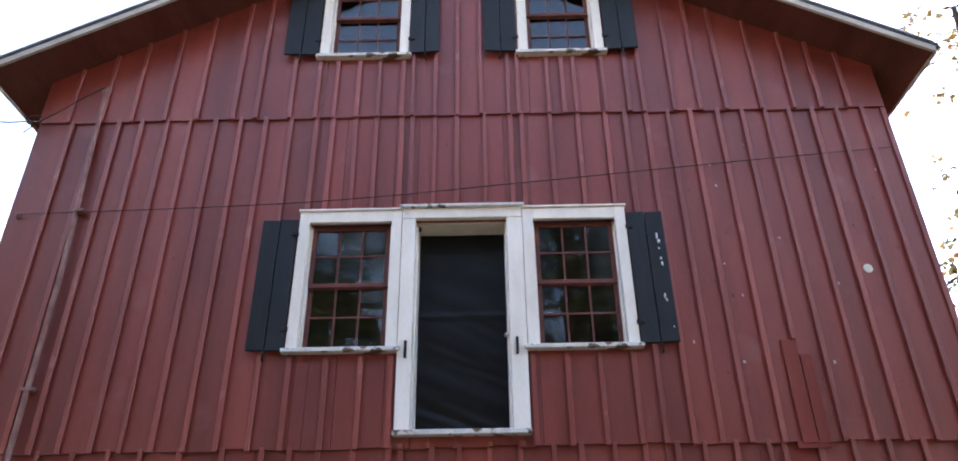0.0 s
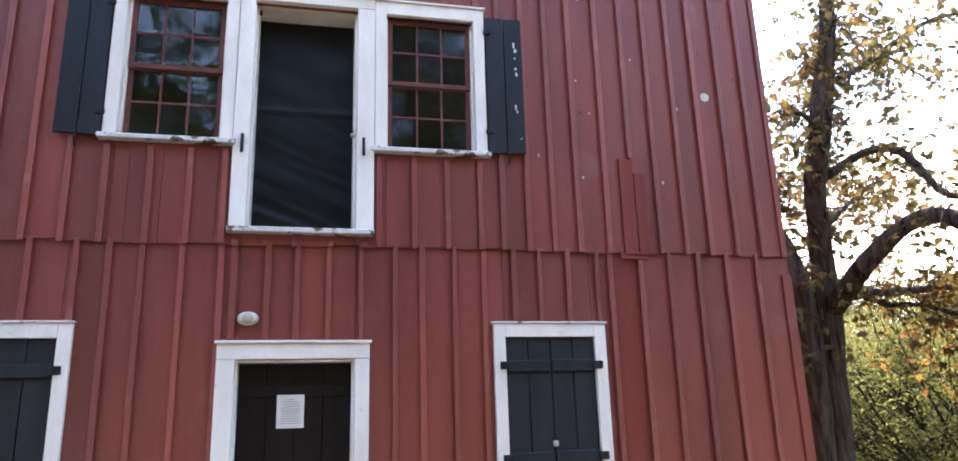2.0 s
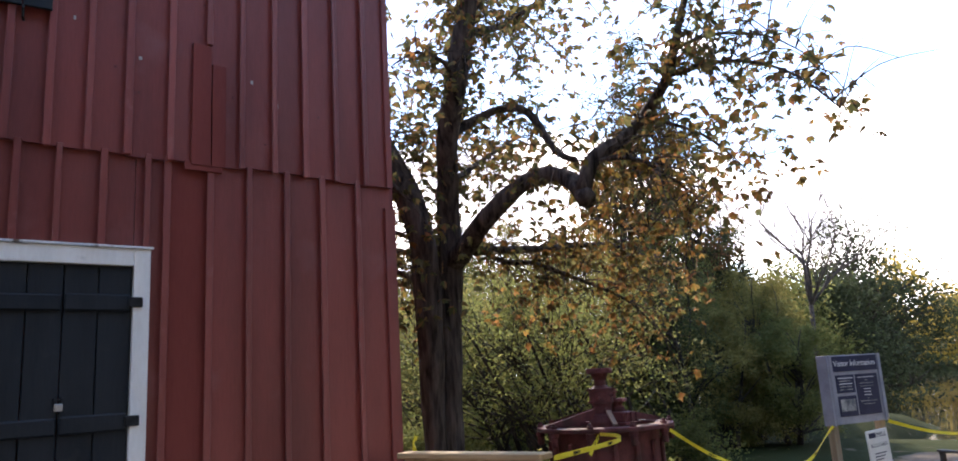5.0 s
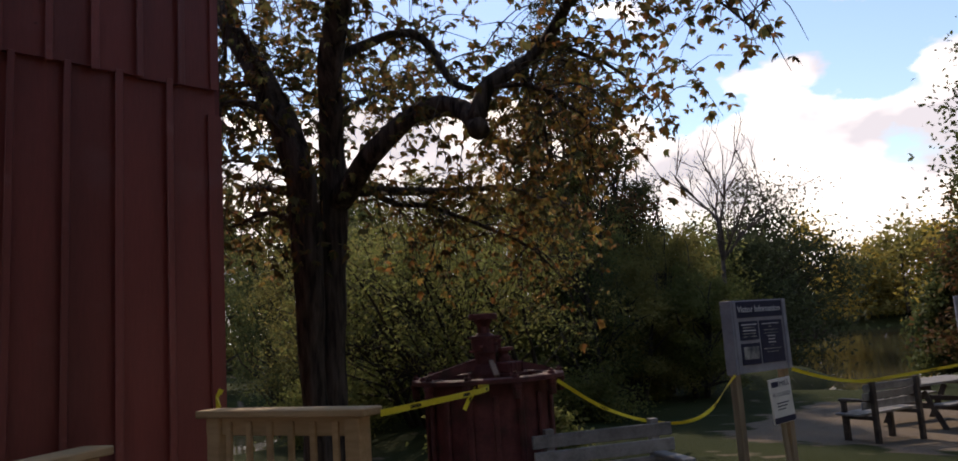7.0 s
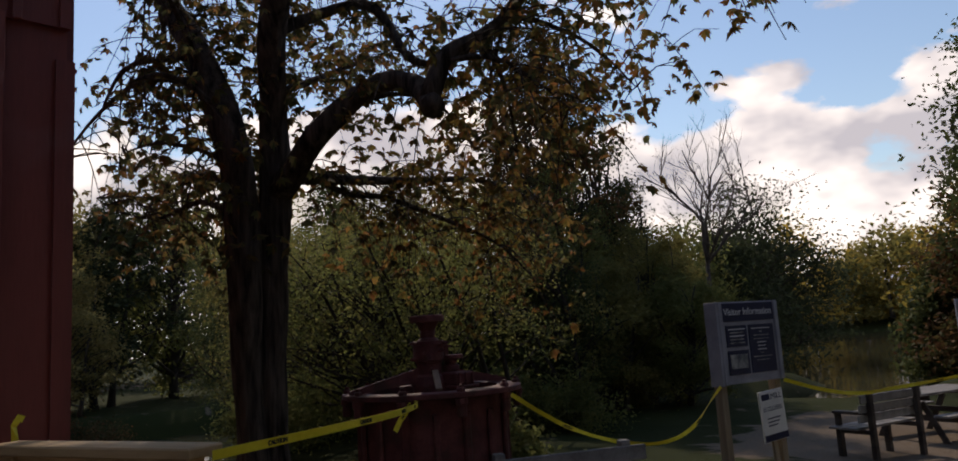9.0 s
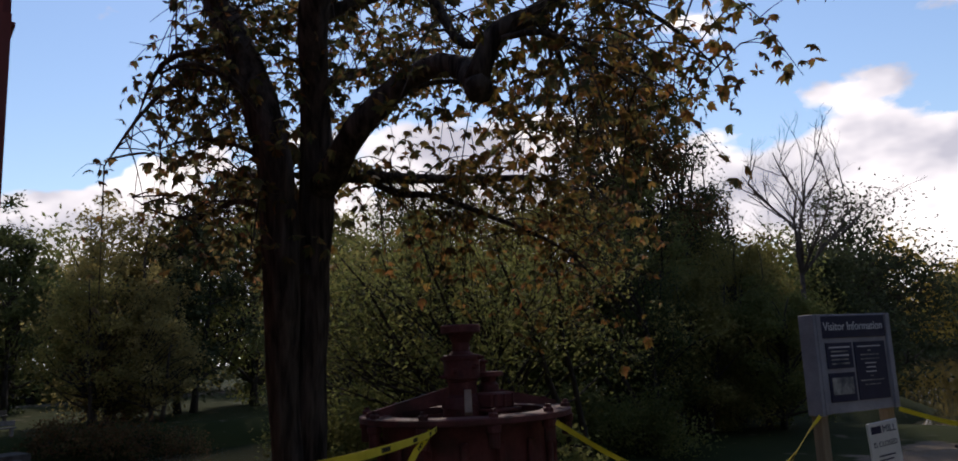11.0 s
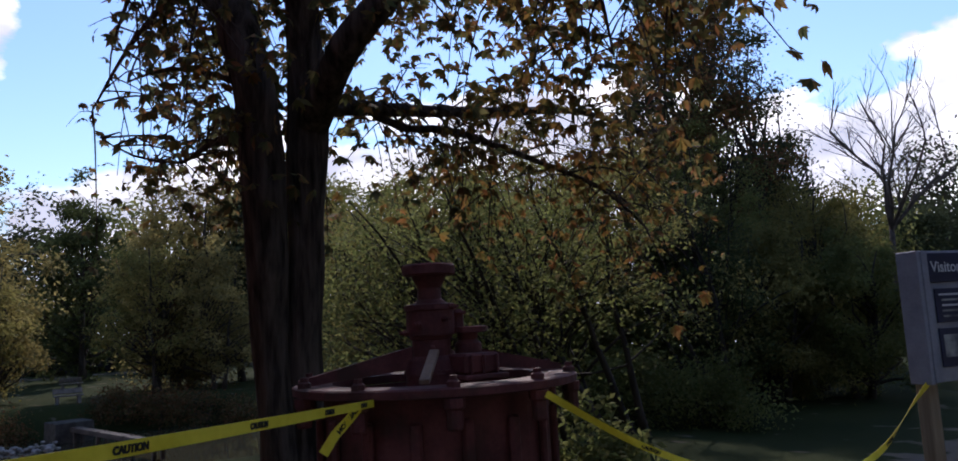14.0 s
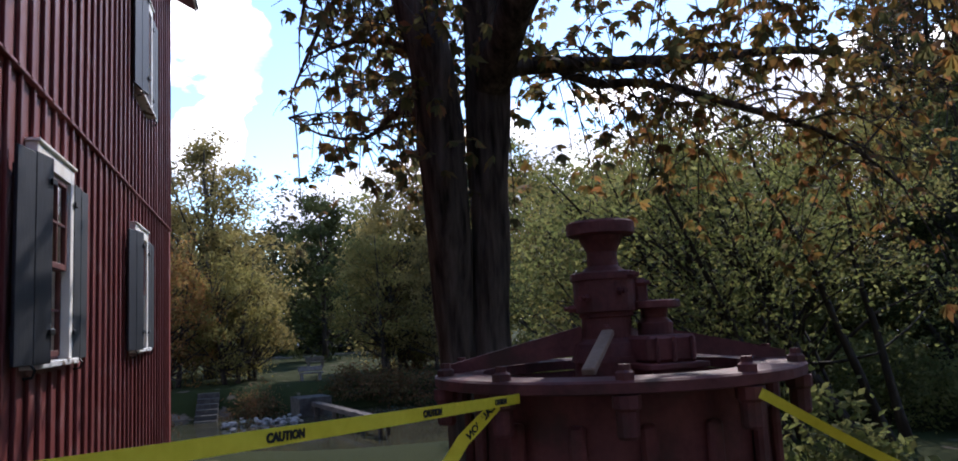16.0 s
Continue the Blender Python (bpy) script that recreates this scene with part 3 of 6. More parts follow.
# roof: two slabs, rake boards, eave boards
roof = empty("roof", Matrix(), "dark shingled gable roof with weathered rake boards", "roof", kind="structure")
EAVE = 4.87
for s in (-1, 1):
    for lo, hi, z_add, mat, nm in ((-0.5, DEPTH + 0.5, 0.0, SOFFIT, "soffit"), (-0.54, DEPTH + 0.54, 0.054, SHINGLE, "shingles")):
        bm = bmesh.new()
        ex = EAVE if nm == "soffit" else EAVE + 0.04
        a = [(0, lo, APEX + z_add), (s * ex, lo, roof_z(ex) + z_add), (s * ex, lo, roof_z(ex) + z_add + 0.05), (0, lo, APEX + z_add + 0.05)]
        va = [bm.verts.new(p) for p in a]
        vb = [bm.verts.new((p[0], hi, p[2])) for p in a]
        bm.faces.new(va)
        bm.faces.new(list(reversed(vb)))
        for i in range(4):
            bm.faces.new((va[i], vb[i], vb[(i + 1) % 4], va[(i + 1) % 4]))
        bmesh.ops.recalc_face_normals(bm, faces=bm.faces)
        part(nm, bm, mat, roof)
    bm = bmesh.new()
    a = [(0, -0.535, APEX - 0.02), (s * EAVE, -0.535, roof_z(EAVE) - 0.02), (s * EAVE, -0.535, roof_z(EAVE) + 0.13), (0, -0.535, APEX + 0.13)]
    va = [bm.verts.new(p) for p in a]
    vb = [bm.verts.new((p[0], -0.503, p[2])) for p in a]
    bm.faces.new(va)
    bm.faces.new(list(reversed(vb)))
    for i in range(4):
        bm.faces.new((va[i], vb[i], vb[(i + 1) % 4], va[(i + 1) % 4]))
    bmesh.ops.recalc_face_normals(bm, faces=bm.faces)
    part("rake_board", bm, FASCIA, roof, "weathered grey-white rake board")
    part("eave_board", box(s * EAVE - 0.012, s * EAVE + 0.012, -0.5, DEPTH + 0.5, roof_z(EAVE) - 0.02, roof_z(EAVE) + 0.05), FASCIA, roof)


def spaced(lo, hi, known, step, seed):
    """Batten places: the known ones, and even spacing with small errors elsewhere."""
    r = random.Random(seed)
    out = sorted(known)
    while out[0] - step > lo + 0.08:
        out.insert(0, out[0] - step * r.uniform(0.94, 1.06))
    while out[-1] + step < hi - 0.08:
        out.append(out[-1] + step * r.uniform(0.94, 1.06))
    return out


BATTENS_1 = [-3.82, -3.53, -3.24, -2.94, -2.66, -2.34, -1.98, -1.65, -1.41, -1.18, -0.88, -0.59, -0.49, -0.23, 0.0, 0.25, 0.51, 0.79, 1.02, 1.29, 1.54,
             1.81, 2.04, 2.30, 2.57, 2.69, 2.98, 3.26, 3.55, 3.85, 4.16]
BATTENS_2 = [-4.09, -3.82, -3.60, -3.36, -3.09, -2.84, -2.58, -2.31, -2.04, -1.77, -1.50, -1.33, -1.17, -1.08, -0.87, -0.60, -0.49, -0.26, -0.03, 0.26, 0.53, 0.65, 0.95,
             1.24, 1.53, 1.73, 1.96, 2.19, 2.43, 2.70, 2.96, 3.20, 3.45, 3.70, 3.96, 4.22]
# battens that stand only above or only below the loft windows
SHORT = {2.96: (3.97, 9.0), -1.33: (5.3, 9.0), -1.08: (5.3, 9.0), -1.17: (0.0, 4.0)}
BATTENS_3 = [-4.14, -3.79, -3.47, -3.12, -2.78, -2.40, -2.16, -1.80, -1.53, -1.33, -1.09, -0.87, -0.61, -0.50, -0.26, -0.02, 0.23, 0.52, 0.63, 0.95, 1.11, 1.24,
             1.55, 1.80, 1.95, 2.27, 2.54, 2.81, 3.18, 3.52, 3.80, 4.09]


def trim_holes(holes, grow):
    return [(h[0] - grow, h[1] + grow, h[2] - grow, h[3] + grow) for h in holes]


def front_siding():
    rnd = random.Random(4)
    tiers = ((1, BATTENS_1, BASE, LEDGE_1 + 0.02), (2, BATTENS_2, LEDGE_1, LEDGE_2 + 0.02), (3, BATTENS_3, LEDGE_2, 9.6))
    for tier, xs, z0, z1 in tiers:
        y = TIER_Y[tier]
        edges = [-HALF] + list(xs) + [HALF]
        low = {}
        for a, b in zip(edges, edges[1:]):
            dz = rnd.uniform(-0.012, 0.012) if tier > 1 else 0
            mat = RED_FRESH if (tier == 1 and 2.65 < (a + b) / 2 < 3.0) else RED
            if tier < 3:
                for r in cut((a, b, z0 + dz, z1), FRONT_HOLES):
                    part("board", box(r[0] + 0.002, r[1] - 0.002, y, 0.018, r[2], r[3]), mat, wall_front)
            else:
                top = min(roof_z(a), roof_z(b))
                hs = [h for h in FRONT_HOLES if h[2] > 7]
                for r in cut((a, b, z0 + dz, top), hs):
                    part("board", box(r[0] + 0.002, r[1] - 0.002, y, 0.018, r[2], r[3]), RED, wall_front)
                bm = bmesh.new()
                if a * b >= 0:
                    slab(bm, a + 0.002, b - 0.002, y, 0.018, top - 0.005, roof_z(a) + 0.001, roof_z(b) + 0.001)
                    part("board", bm, RED, wall_front)
                else:
                    bm.free()
        for x in xs:
            w = rnd.uniform(0.019, 0.026)
            lean = rnd.uniform(-0.008, 0.008)
            top = z1 if tier < 3 else roof_z(x) - 0.02
            bot = z0 - (0.01 if tier > 1 else 0) - rnd.uniform(0, 0.012)
            blockers = trim_holes(FRONT_HOLES, 0.10)
            if tier == 2 and x in SHORT:
                bot, top = max(bot, SHORT[x][0]), min(top, SHORT[x][1])
            for r in cut((x - w, x + w, bot, top), blockers):
                if r[1] - r[0] < 0.02:
                    continue
                bm = bmesh.new()
                bx(bm, r[0], r[1], y - 0.040, y - 0.001, r[2], r[3], 0.005)
                for v in bm.verts:
                    if v.co.y > y - 0.012:
                        v.co.x = (r[0] + r[1]) / 2 + (v.co.x - (r[0] + r[1]) / 2) * 0.55
                    v.co.x += lean * (v.co.z - r[2]) / max(0.3, top - bot)
                part("batten", bm, RED_BATTEN, wall_front)


def side_siding():
    rnd = random.Random(9)
    for z0, z1, off, seed in ((BASE - 2.6, SIDE_LEDGE + 0.02, 0.0, 3), (SIDE_LEDGE, 7.05, 0.03, 5)):
        ys = spaced(0.0, DEPTH, [0.3], 0.262, seed)
        edges = [0.0] + ys + [DEPTH]
        for a, b in zip(edges, edges[1:]):
            for r in cut((a, b, z0, z1), SIDE_HOLES):
                part("board", box(HALF - 0.018, HALF + off, r[0] + 0.002, r[1] - 0.002, r[2], r[3]), RED_SIDE, wall_east)
        for y in ys:
            w = rnd.uniform(0.02, 0.027)
            for r in cut((y - w, y + w, z0 - (0.02 if off else 0), z1), trim_holes(SIDE_HOLES, 0.10)):
                if r[1] - r[0] < 0.02:
                    continue
                part("batten", box(HALF + off + 0.001, HALF + off + 0.026, r[0], r[1], r[2], r[3], 0.005), RED_SIDE, wall_east)
    part("drip_ledge", box(HALF + 0.002, HALF + 0.05, 0.0, DEPTH, SIDE_LEDGE - 0.03, SIDE_LEDGE - 0.005, 0.004), RED_SIDE, wall_east)


def front_extras():
    """Corner boards, the patched board and the knot plug."""
    part("corner_board", box(HALF - 0.06, HALF + 0.032, -0.024, -0.002, BASE, 2.9), RED, wall_front)
    part("corner_board", box(HALF - 0.05, HALF + 0.002, -0.05, -0.032, LEDGE_1 - 0.01, LEDGE_2), RED, wall_front)
    part("corner_board", box(-HALF - 0.002, -HALF + 0.06, -0.024, -0.002, BASE, 2.98), RED, wall_front)
    part("patch_board", box(2.845, 2.975, -0.058, -0.0325, 3.06, 3.965, 0.002), RED_FRESH, wall_front, "freshly painted red patch board")
    part("patch_board", box(2.985, 3.085, -0.054, -0.0325, 3.06, 3.83, 0.002), RED_FRESH, wall_front, "freshly painted red patch board")
    part("patch_board", box(2.80, 3.06, -0.05, -0.032, 3.02, 3.085, 0.002), RED_FRESH, wall_front, "freshly painted red patch board")
    part("cellar_panel", box(-4.32, -4.08, -0.03, -0.004, 0.6, 2.97, 0.004), RED_FRESH, wall_front, "fresh red board panel")
    bm = bmesh.new()
    lathe(bm, [(0.045, 0), (0.045, 0.004), (0.03, 0.007)], 14, pose(3.81, -0.031, 4.66, 90, 0, 0))
    part("knot_plug", bm, LAMP_WHITE, wall_front, "pale round plug in the siding")
    r = random.Random(12)
    for i in range(80):
        x, z = (r.uniform(1.9, 4.3), r.uniform(3.2, 6.0)) if i < 46 else (r.uniform(-4.2, 4.3), r.uniform(3.2, 6.3))
        if i < 46 and r.random() < 0.35:
            x = 2.45 + r.gauss(0, 0.09)
        w, h = r.uniform(0.003, 0.011), r.uniform(0.005, 0.02)
        if -1.7 < x < 2.0 and 3.1 < z < 5.6:
            continue
        part("paint_chip", box(x - w, x + w, -0.0335, -0.030, z - h, z + h, 0.001), (FASCIA, RED_SIDE, SASH, RED_SIDE)[r.randrange(4)], wall_front)


front_extras()


# ---- windows, shutters, doors ----
def window(name, m, w, h, label, group, sill_out=0.07, side=0.10, head=0.12, recess=0.0):
    """A six-over-six sash window; local x along the wall, -y outwards, z up from the opening's sill."""
    win = empty(name, m, label, "window", group, kind="structure")
    y0 = -0.075
    part("trim_left", box(-side, 0.0, y0, 0.01, -0.02, h + head, 0.004), WHITE, win)
    part("trim_right", box(w, w + side, y0, 0.01, -0.02, h + head, 0.004), WHITE, win)
    part("trim_head", box(0.001, w - 0.001, y0, 0.01, h, h + head, 0.004), WHITE, win)
    part("drip_cap", box(-side - 0.015, w + side + 0.015, y0 - 0.02, 0.01, h + head + 0.001, h + head + 0.022, 0.004), WHITE, win)
    part("sill", box(-side - 0.03, w + side + 0.03, y0 - sill_out + 0.03, 0.03, -0.062, -0.021, 0.006), WORN_WHITE, win, "white wooden sill with worn paint")
    part("jamb_left", box(0.0, 0.018, 0.011, 0.2, 0, h), WHITE, win)
    part("jamb_right", box(w - 0.018, w, 0.011, 0.2, 0, h), WHITE, win)
    mid = h * 0.5
    for nm, a, b, yy in (("lower_sash", 0.0, mid + 0.02, 0.055 + recess), ("upper_sash", mid - 0.02, h, 0.02 + recess)):
        bm = bmesh.new()
        x0, x1 = 0.019, w - 0.019
        st, rl, mu = 0.042, 0.045, 0.017
        bx(bm, x0, x0 + st, yy, yy + 0.034, a, b, 0.004)
        bx(bm, x1 - st, x1, yy, yy + 0.034, a, b, 0.004)
        bx(bm, x0 + st, x1 - st, yy, yy + 0.034, a, a + rl, 0.004)
        bx(bm, x0 + st, x1 - st, yy, yy + 0.034, b - rl, b, 0.004)
        gx = (x1 - x0 - 2 * st) / 3
        gz = (b - a - 2 * rl) / 2
        for i in (1, 2):
            bx(bm, x0 + st + gx * i - mu / 2, x0 + st + gx * i + mu / 2, yy + 0.004, yy + 0.03, a + rl, b - rl)
        for i in range(3):
            bx(bm, x0 + st + gx * i + mu / 2 * (i > 0), x0 + st + gx * (i + 1) - mu / 2 * (i < 2), yy + 0.0045, yy + 0.0295, a + rl + gz - mu / 2, a + rl + gz + mu / 2)
        sash = part(nm, bm, SASH, win, "brown-red painted wooden sash")
        rr = random.Random(hash_of(m, a))
        for i in range(3):
            for j in range(2):
                px, pz = x0 + st + gx * i + mu / 2, a + rl + gz * j
                tilt = (rr.uniform(-1, 1) * 0.0022, rr.uniform(-1, 1) * 0.0022)
                bmp = bmesh.new()
                vs = [bmp.verts.new((px + u * (gx - mu * 0.5) - 0.002, yy + 0.017 + (u - 0.5) * tilt[0] + (v - 0.5) * tilt[1], pz + v * gz)) for u, v in ((0, 0), (1, 0), (1, 1), (0, 1))]
                bmp.faces.new(vs)
                pane = part("pane", bmp, GLASS, sash)
                pane.visible_shadow = False
    return win


def hash_of(m, a):
    return int(abs(m[0][3] * 97 + m[1][3] * 31 + m[2][3] * 13 + a * 7) * 100)


def open_shutter(m, w, h, mat, label, group, mirror=1):
    """Two boards on two ledges, with pintles and a hold-back; hinged at local x = 0, spreading to +x or -x."""
    s = empty("shutter", m, label, "shutter", group)
    e0, e1 = 0.004, w / 2 - 0.004
    for k in range(2):
        a = mirror * (e0 + k * w / 2)
        b = mirror * (e1 + k * w / 2)
        part("board", box(min(a, b), max(a, b), -0.03, -0.006, 0, h - 0.01 * k, 0.004), mat, s)
    for z in (0.16, h - 0.2):
        part("ledge", box(min(0.02 * mirror, (w - 0.02) * mirror), max(0.02 * mirror, (w - 0.02) * mirror), -0.0055, 0.012, z, z + 0.08, 0.004), mat, s)
        part("hinge", box(min(-0.02 * mirror, 0.05 * mirror), max(-0.02 * mirror, 0.05 * mirror), -0.046, -0.0305, z + 0.02, z + 0.06, 0.004), IRON, s, "black iron pintle hinge")
    bm = bmesh.new()
    tube(bm, [(mirror * w * 0.52, -0.02, 0.0), (mirror * w * 0.52, -0.045, -0.03), (mirror * w * 0.52, -0.03, -0.075), (mirror * w * 0.54, 0.02, -0.08)], [0.009] * 4, 6)
    part("hold_back", bm, IRON, s, "black iron hold-back hook")
    return s


def closed_shutter_window(name, m, w, h, label):
    """A window closed by two plank leaves with straps, hinges and a padlock."""
    win = empty(name, m, label, "shuttered window", "closed shutters", kind="structure")
    y0 = -0.045
    part("trim_left", box(-0.10, 0, y0, 0.01, -0.05, h + 0.11, 0.004), WHITE, win)
    part("trim_right", box(w, w + 0.10, y0, 0.01, -0.05, h + 0.11, 0.004), WHITE, win)
    part("trim_head", box(0.001, w - 0.001, y0, 0.01, h, h + 0.11, 0.004), WHITE, win)
    part("drip_cap", box(-0.115, w + 0.115, y0 - 0.015, 0.01, h + 0.111, h + 0.128, 0.004), WORN_WHITE, win)
    part("sill", box(-0.13, w + 0.13, y0 - 0.03, 0.02, -0.09, -0.051, 0.005), WORN_WHITE, win)
    for k in range(2):
        a = 0.006 if k == 0 else w / 2 + 0.003
        b = w / 2 - 0.003 if k == 0 else w - 0.006
        leaf = part("shutter_leaf", box(a, (a + b) / 2 - 0.004, -0.012, 0.014, 0.006, h - 0.006, 0.004), BLACK_GREEN, win, "blue-black plank shutter leaf")
        part("board", box((a + b) / 2 + 0.003, b, -0.012, 0.014, 0.006, h - 0.006, 0.004), BLACK_GREEN, leaf)
        for z in (0.31, h - 0.24):
            part("strap_board", box(a, b - 0.004, -0.040, -0.0125, z - 0.055, z + 0.05 + 0.006 * k, 0.012), BLACK_GREEN, leaf)
            hx = (-0.055, 0.03) if k == 0 else (w - 0.03, w + 0.055)
            part("hinge", box(hx[0], hx[1], -0.062, -0.0405 if k == 2 else -0.046, z - 0.03, z + 0.035, 0.006), IRON, leaf, "black iron strap hinge")
    bm = box(w / 2 - 0.03, w / 2 + 0.03, -0.03, -0.0125, 0.455, 0.475, 0.003)
    tube(bm, [(w / 2 - 0.014, -0.036, 0.44), (w / 2 - 0.014, -0.036, 0.485), (w / 2, -0.036, 0.498), (w / 2 + 0.014, -0.036, 0.485), (w / 2 + 0.014, -0.036, 0.44)], [0.004] * 5, 6)
    hasp = part("hasp", bm, IRON, win)
    part("padlock", box(w / 2 - 0.024, w / 2 + 0.024, -0.046, -0.026, 0.395, 0.442, 0.006), STEEL, hasp, "small steel padlock")
    return win


window("window_1", pose(-1.45, 0, 3.97), 0.795, 1.27, "white-trimmed six-over-six sash window beside the loft door", "loft windows")
window("window_2", pose(0.71, 0, 3.97), 0.795, 1.27, "white-trimmed six-over-six sash window beside the loft door", "loft windows")
window("window_3", pose(-1.45, -0.025, 7.38), 0.79, 1.24, "gable sash window with white trim under the roof", "gable windows")
window("window_4", pose(0.75, -0.025, 7.38), 0.75, 1.24, "gable sash window with white trim under the roof", "gable windows")
EAST = Matrix.Translation((HALF, 0, 0)) @ pose(0, 0, 0, 0, 0, 90)
for i, (a, b, z0, z1) in enumerate(SIDE_HOLES):
    window("window_%d" % (5 + i), Matrix.Translation((HALF + (0.03 if z0 > 3 else 0), a, z0)) @ pose(0, 0, 0, 0, 0, 90), b - a, z1 - z0,
           "sash window with white trim in the mill's side wall", "side windows", recess=-0.075)
closed_shutter_window("window_9", pose(-2.51, 0, 1.04), 0.80, 1.29, "ground-floor window closed by black plank shutters")
closed_shutter_window("window_10", pose(1.71, 0, 1.04), 0.79, 1.29, "ground-floor window closed by black padlocked plank shutters")
NEAR_LABEL = "narrow blue-black two-board shutter, open against the red siding"
for x, z, mir, w, turn in ((-1.56, 3.93, -1, 0.34, 4), (1.615, 3.945, 1, 0.34, -5), (-1.56, 7.36, -1, 0.38, 3), (-0.545, 7.36, 1, 0.33, -3), (0.635, 7.35, -1, 0.36, 4), (1.61, 7.35, 1, 0.36, -5)):
    leaf = open_shutter(pose(x, -0.055 if z < 6 else -0.09, z, 0, 0, turn), w, 1.34, BLACK_GREEN, NEAR_LABEL, "open shutters", mir)
    if x == 1.615:
        for cx, cz, cw, ch in ((0.262, 1.06, 0.008, 0.030), (0.275, 1.00, 0.012, 0.022), (0.268, 0.93, 0.007, 0.012), (0.272, 0.82, 0.010, 0.014), (0.277, 0.765, 0.009, 0.022), (0.26, 0.44, 0.008, 0.026), (0.272, 0.40, 0.006, 0.012), (0.30, 0.14, 0.005, 0.007)):
            part("paint_chip", box(cx - cw, cx + cw, -0.0325, -0.0301, cz - ch, cz + ch, 0.001), WORN_WHITE, leaf)
for i, (a, b, z0, z1) in enumerate(SIDE_HOLES):
    off = 0.03 if z0 > 3 else 0
    for yy, mir, turn in ((a - 0.02, -1, -10), (b + 0.09, 1, -2)):
        # right leaves take the darker paint, which stands in for their shade
        open_shutter(Matrix.Translation((HALF + off + (0.125 if mir < 0 else 0.05), yy, z0 - 0.03)) @ pose(0, 0, 0, 0, 0, 90 + turn), 0.48 if mir < 0 else 0.40, 1.34, SHUTTER_SIDE if mir < 0 else BLACK_GREEN,
                     "slate-grey two-board shutter standing open from the side wall", "side shutters", mir)


def loft_door():
    d = empty("door_2", pose(0, 0, 3.18), "white-framed loft doorway closed with black plastic sheeting", "doorway", kind="structure")
    part("trim_left", box(-0.55, -0.42, -0.085, 0.01, 0.03, 2.08, 0.005), WHITE, d)
    part("trim_right", box(0.455, 0.605, -0.085, 0.01, 0.03, 2.08, 0.005), WHITE, d)
    part("trim_head", box(-0.55, 0.605, -0.088, 0.01, 2.081, 2.19, 0.005), WHITE, d)
    part("drip_cap", box(-0.575, 0.63, -0.125, 0.01, 2.191, 2.222, 0.006), WORN_WHITE, d, "peeling white drip cap")
    part("threshold", box(-0.56, 0.61, -0.12, 0.26, -0.015, 0.029, 0.006), WORN_WHITE, d, "peeling white wooden threshold")
    part("jamb_left", box(-0.42, -0.40, 0.011, 0.27, 0.03, 2.08), WHITE, d)
    part("jamb_right", box(0.435, 0.455, 0.011, 0.27, 0.03, 2.08), WHITE, d)
    part("head_soffit", box(-0.42, 0.455, 0.011, 0.27, 2.06, 2.079), CREAM, d, "cream-painted head of the opening")
    # sheet with soft creases
    nx, nz = 40, 80
    verts, faces = [], []
    for j in range(nz + 1):
        for i in range(nx + 1):
            x, z = -0.40 + 0.835 * i / nx, 0.03 + 2.03 * j / nz
            q = x * 0.7 + z * 1.6
            y = 0.24 + 0.010 * noise.noise((q * 3.5, z * 0.8, 1.0)) + 0.020 * abs(noise.noise((q * 5 + 4, x * 0.8, 5.0))) * max(0.1, 1.45 - z)
            if abs(z - 1.18) < 0.02:
                y -= 0.006
            verts.append((x, y, z))
    for j in range(nz):
        for i in range(nx):
            k = j * (nx + 1) + i
            faces.append((k, k + 1, k + nx + 2, k + nx + 1))
    me = bpy.data.meshes.new("sheet")
    me.from_pydata(verts, [], faces)
    for p in me.polygons:
        p.use_smooth = True
    me.materials.append(PLASTIC)
    sh = new("sheet", me)
    sh.parent = d
    sh["label"] = "creased black plastic sheet"
    for x, z in ((-0.475, 0.66), (0.515, 0.68)):
        part("grab_handle", box(x - 0.012, x + 0.012, -0.115, -0.086, z, z + 0.16, 0.005), IRON, d, "black iron grab handle")
    bm = bmesh.new()
    lathe(bm, [(0.012, 0), (0.012, 0.02), (0.022, 0.03), (0.022, 0.045), (0.01, 0.055)], 12, pose(0.428, 0.05, 0.90, 90, 0, 0))
    part("knob", bm, STEEL, d, "small worn metal knob", True)
    bm = box(-0.40, -0.375, 0.02, 0.05, 2.0, 2.04, 0.004)
    part("bracket", bm, IRON, d)


loft_door()


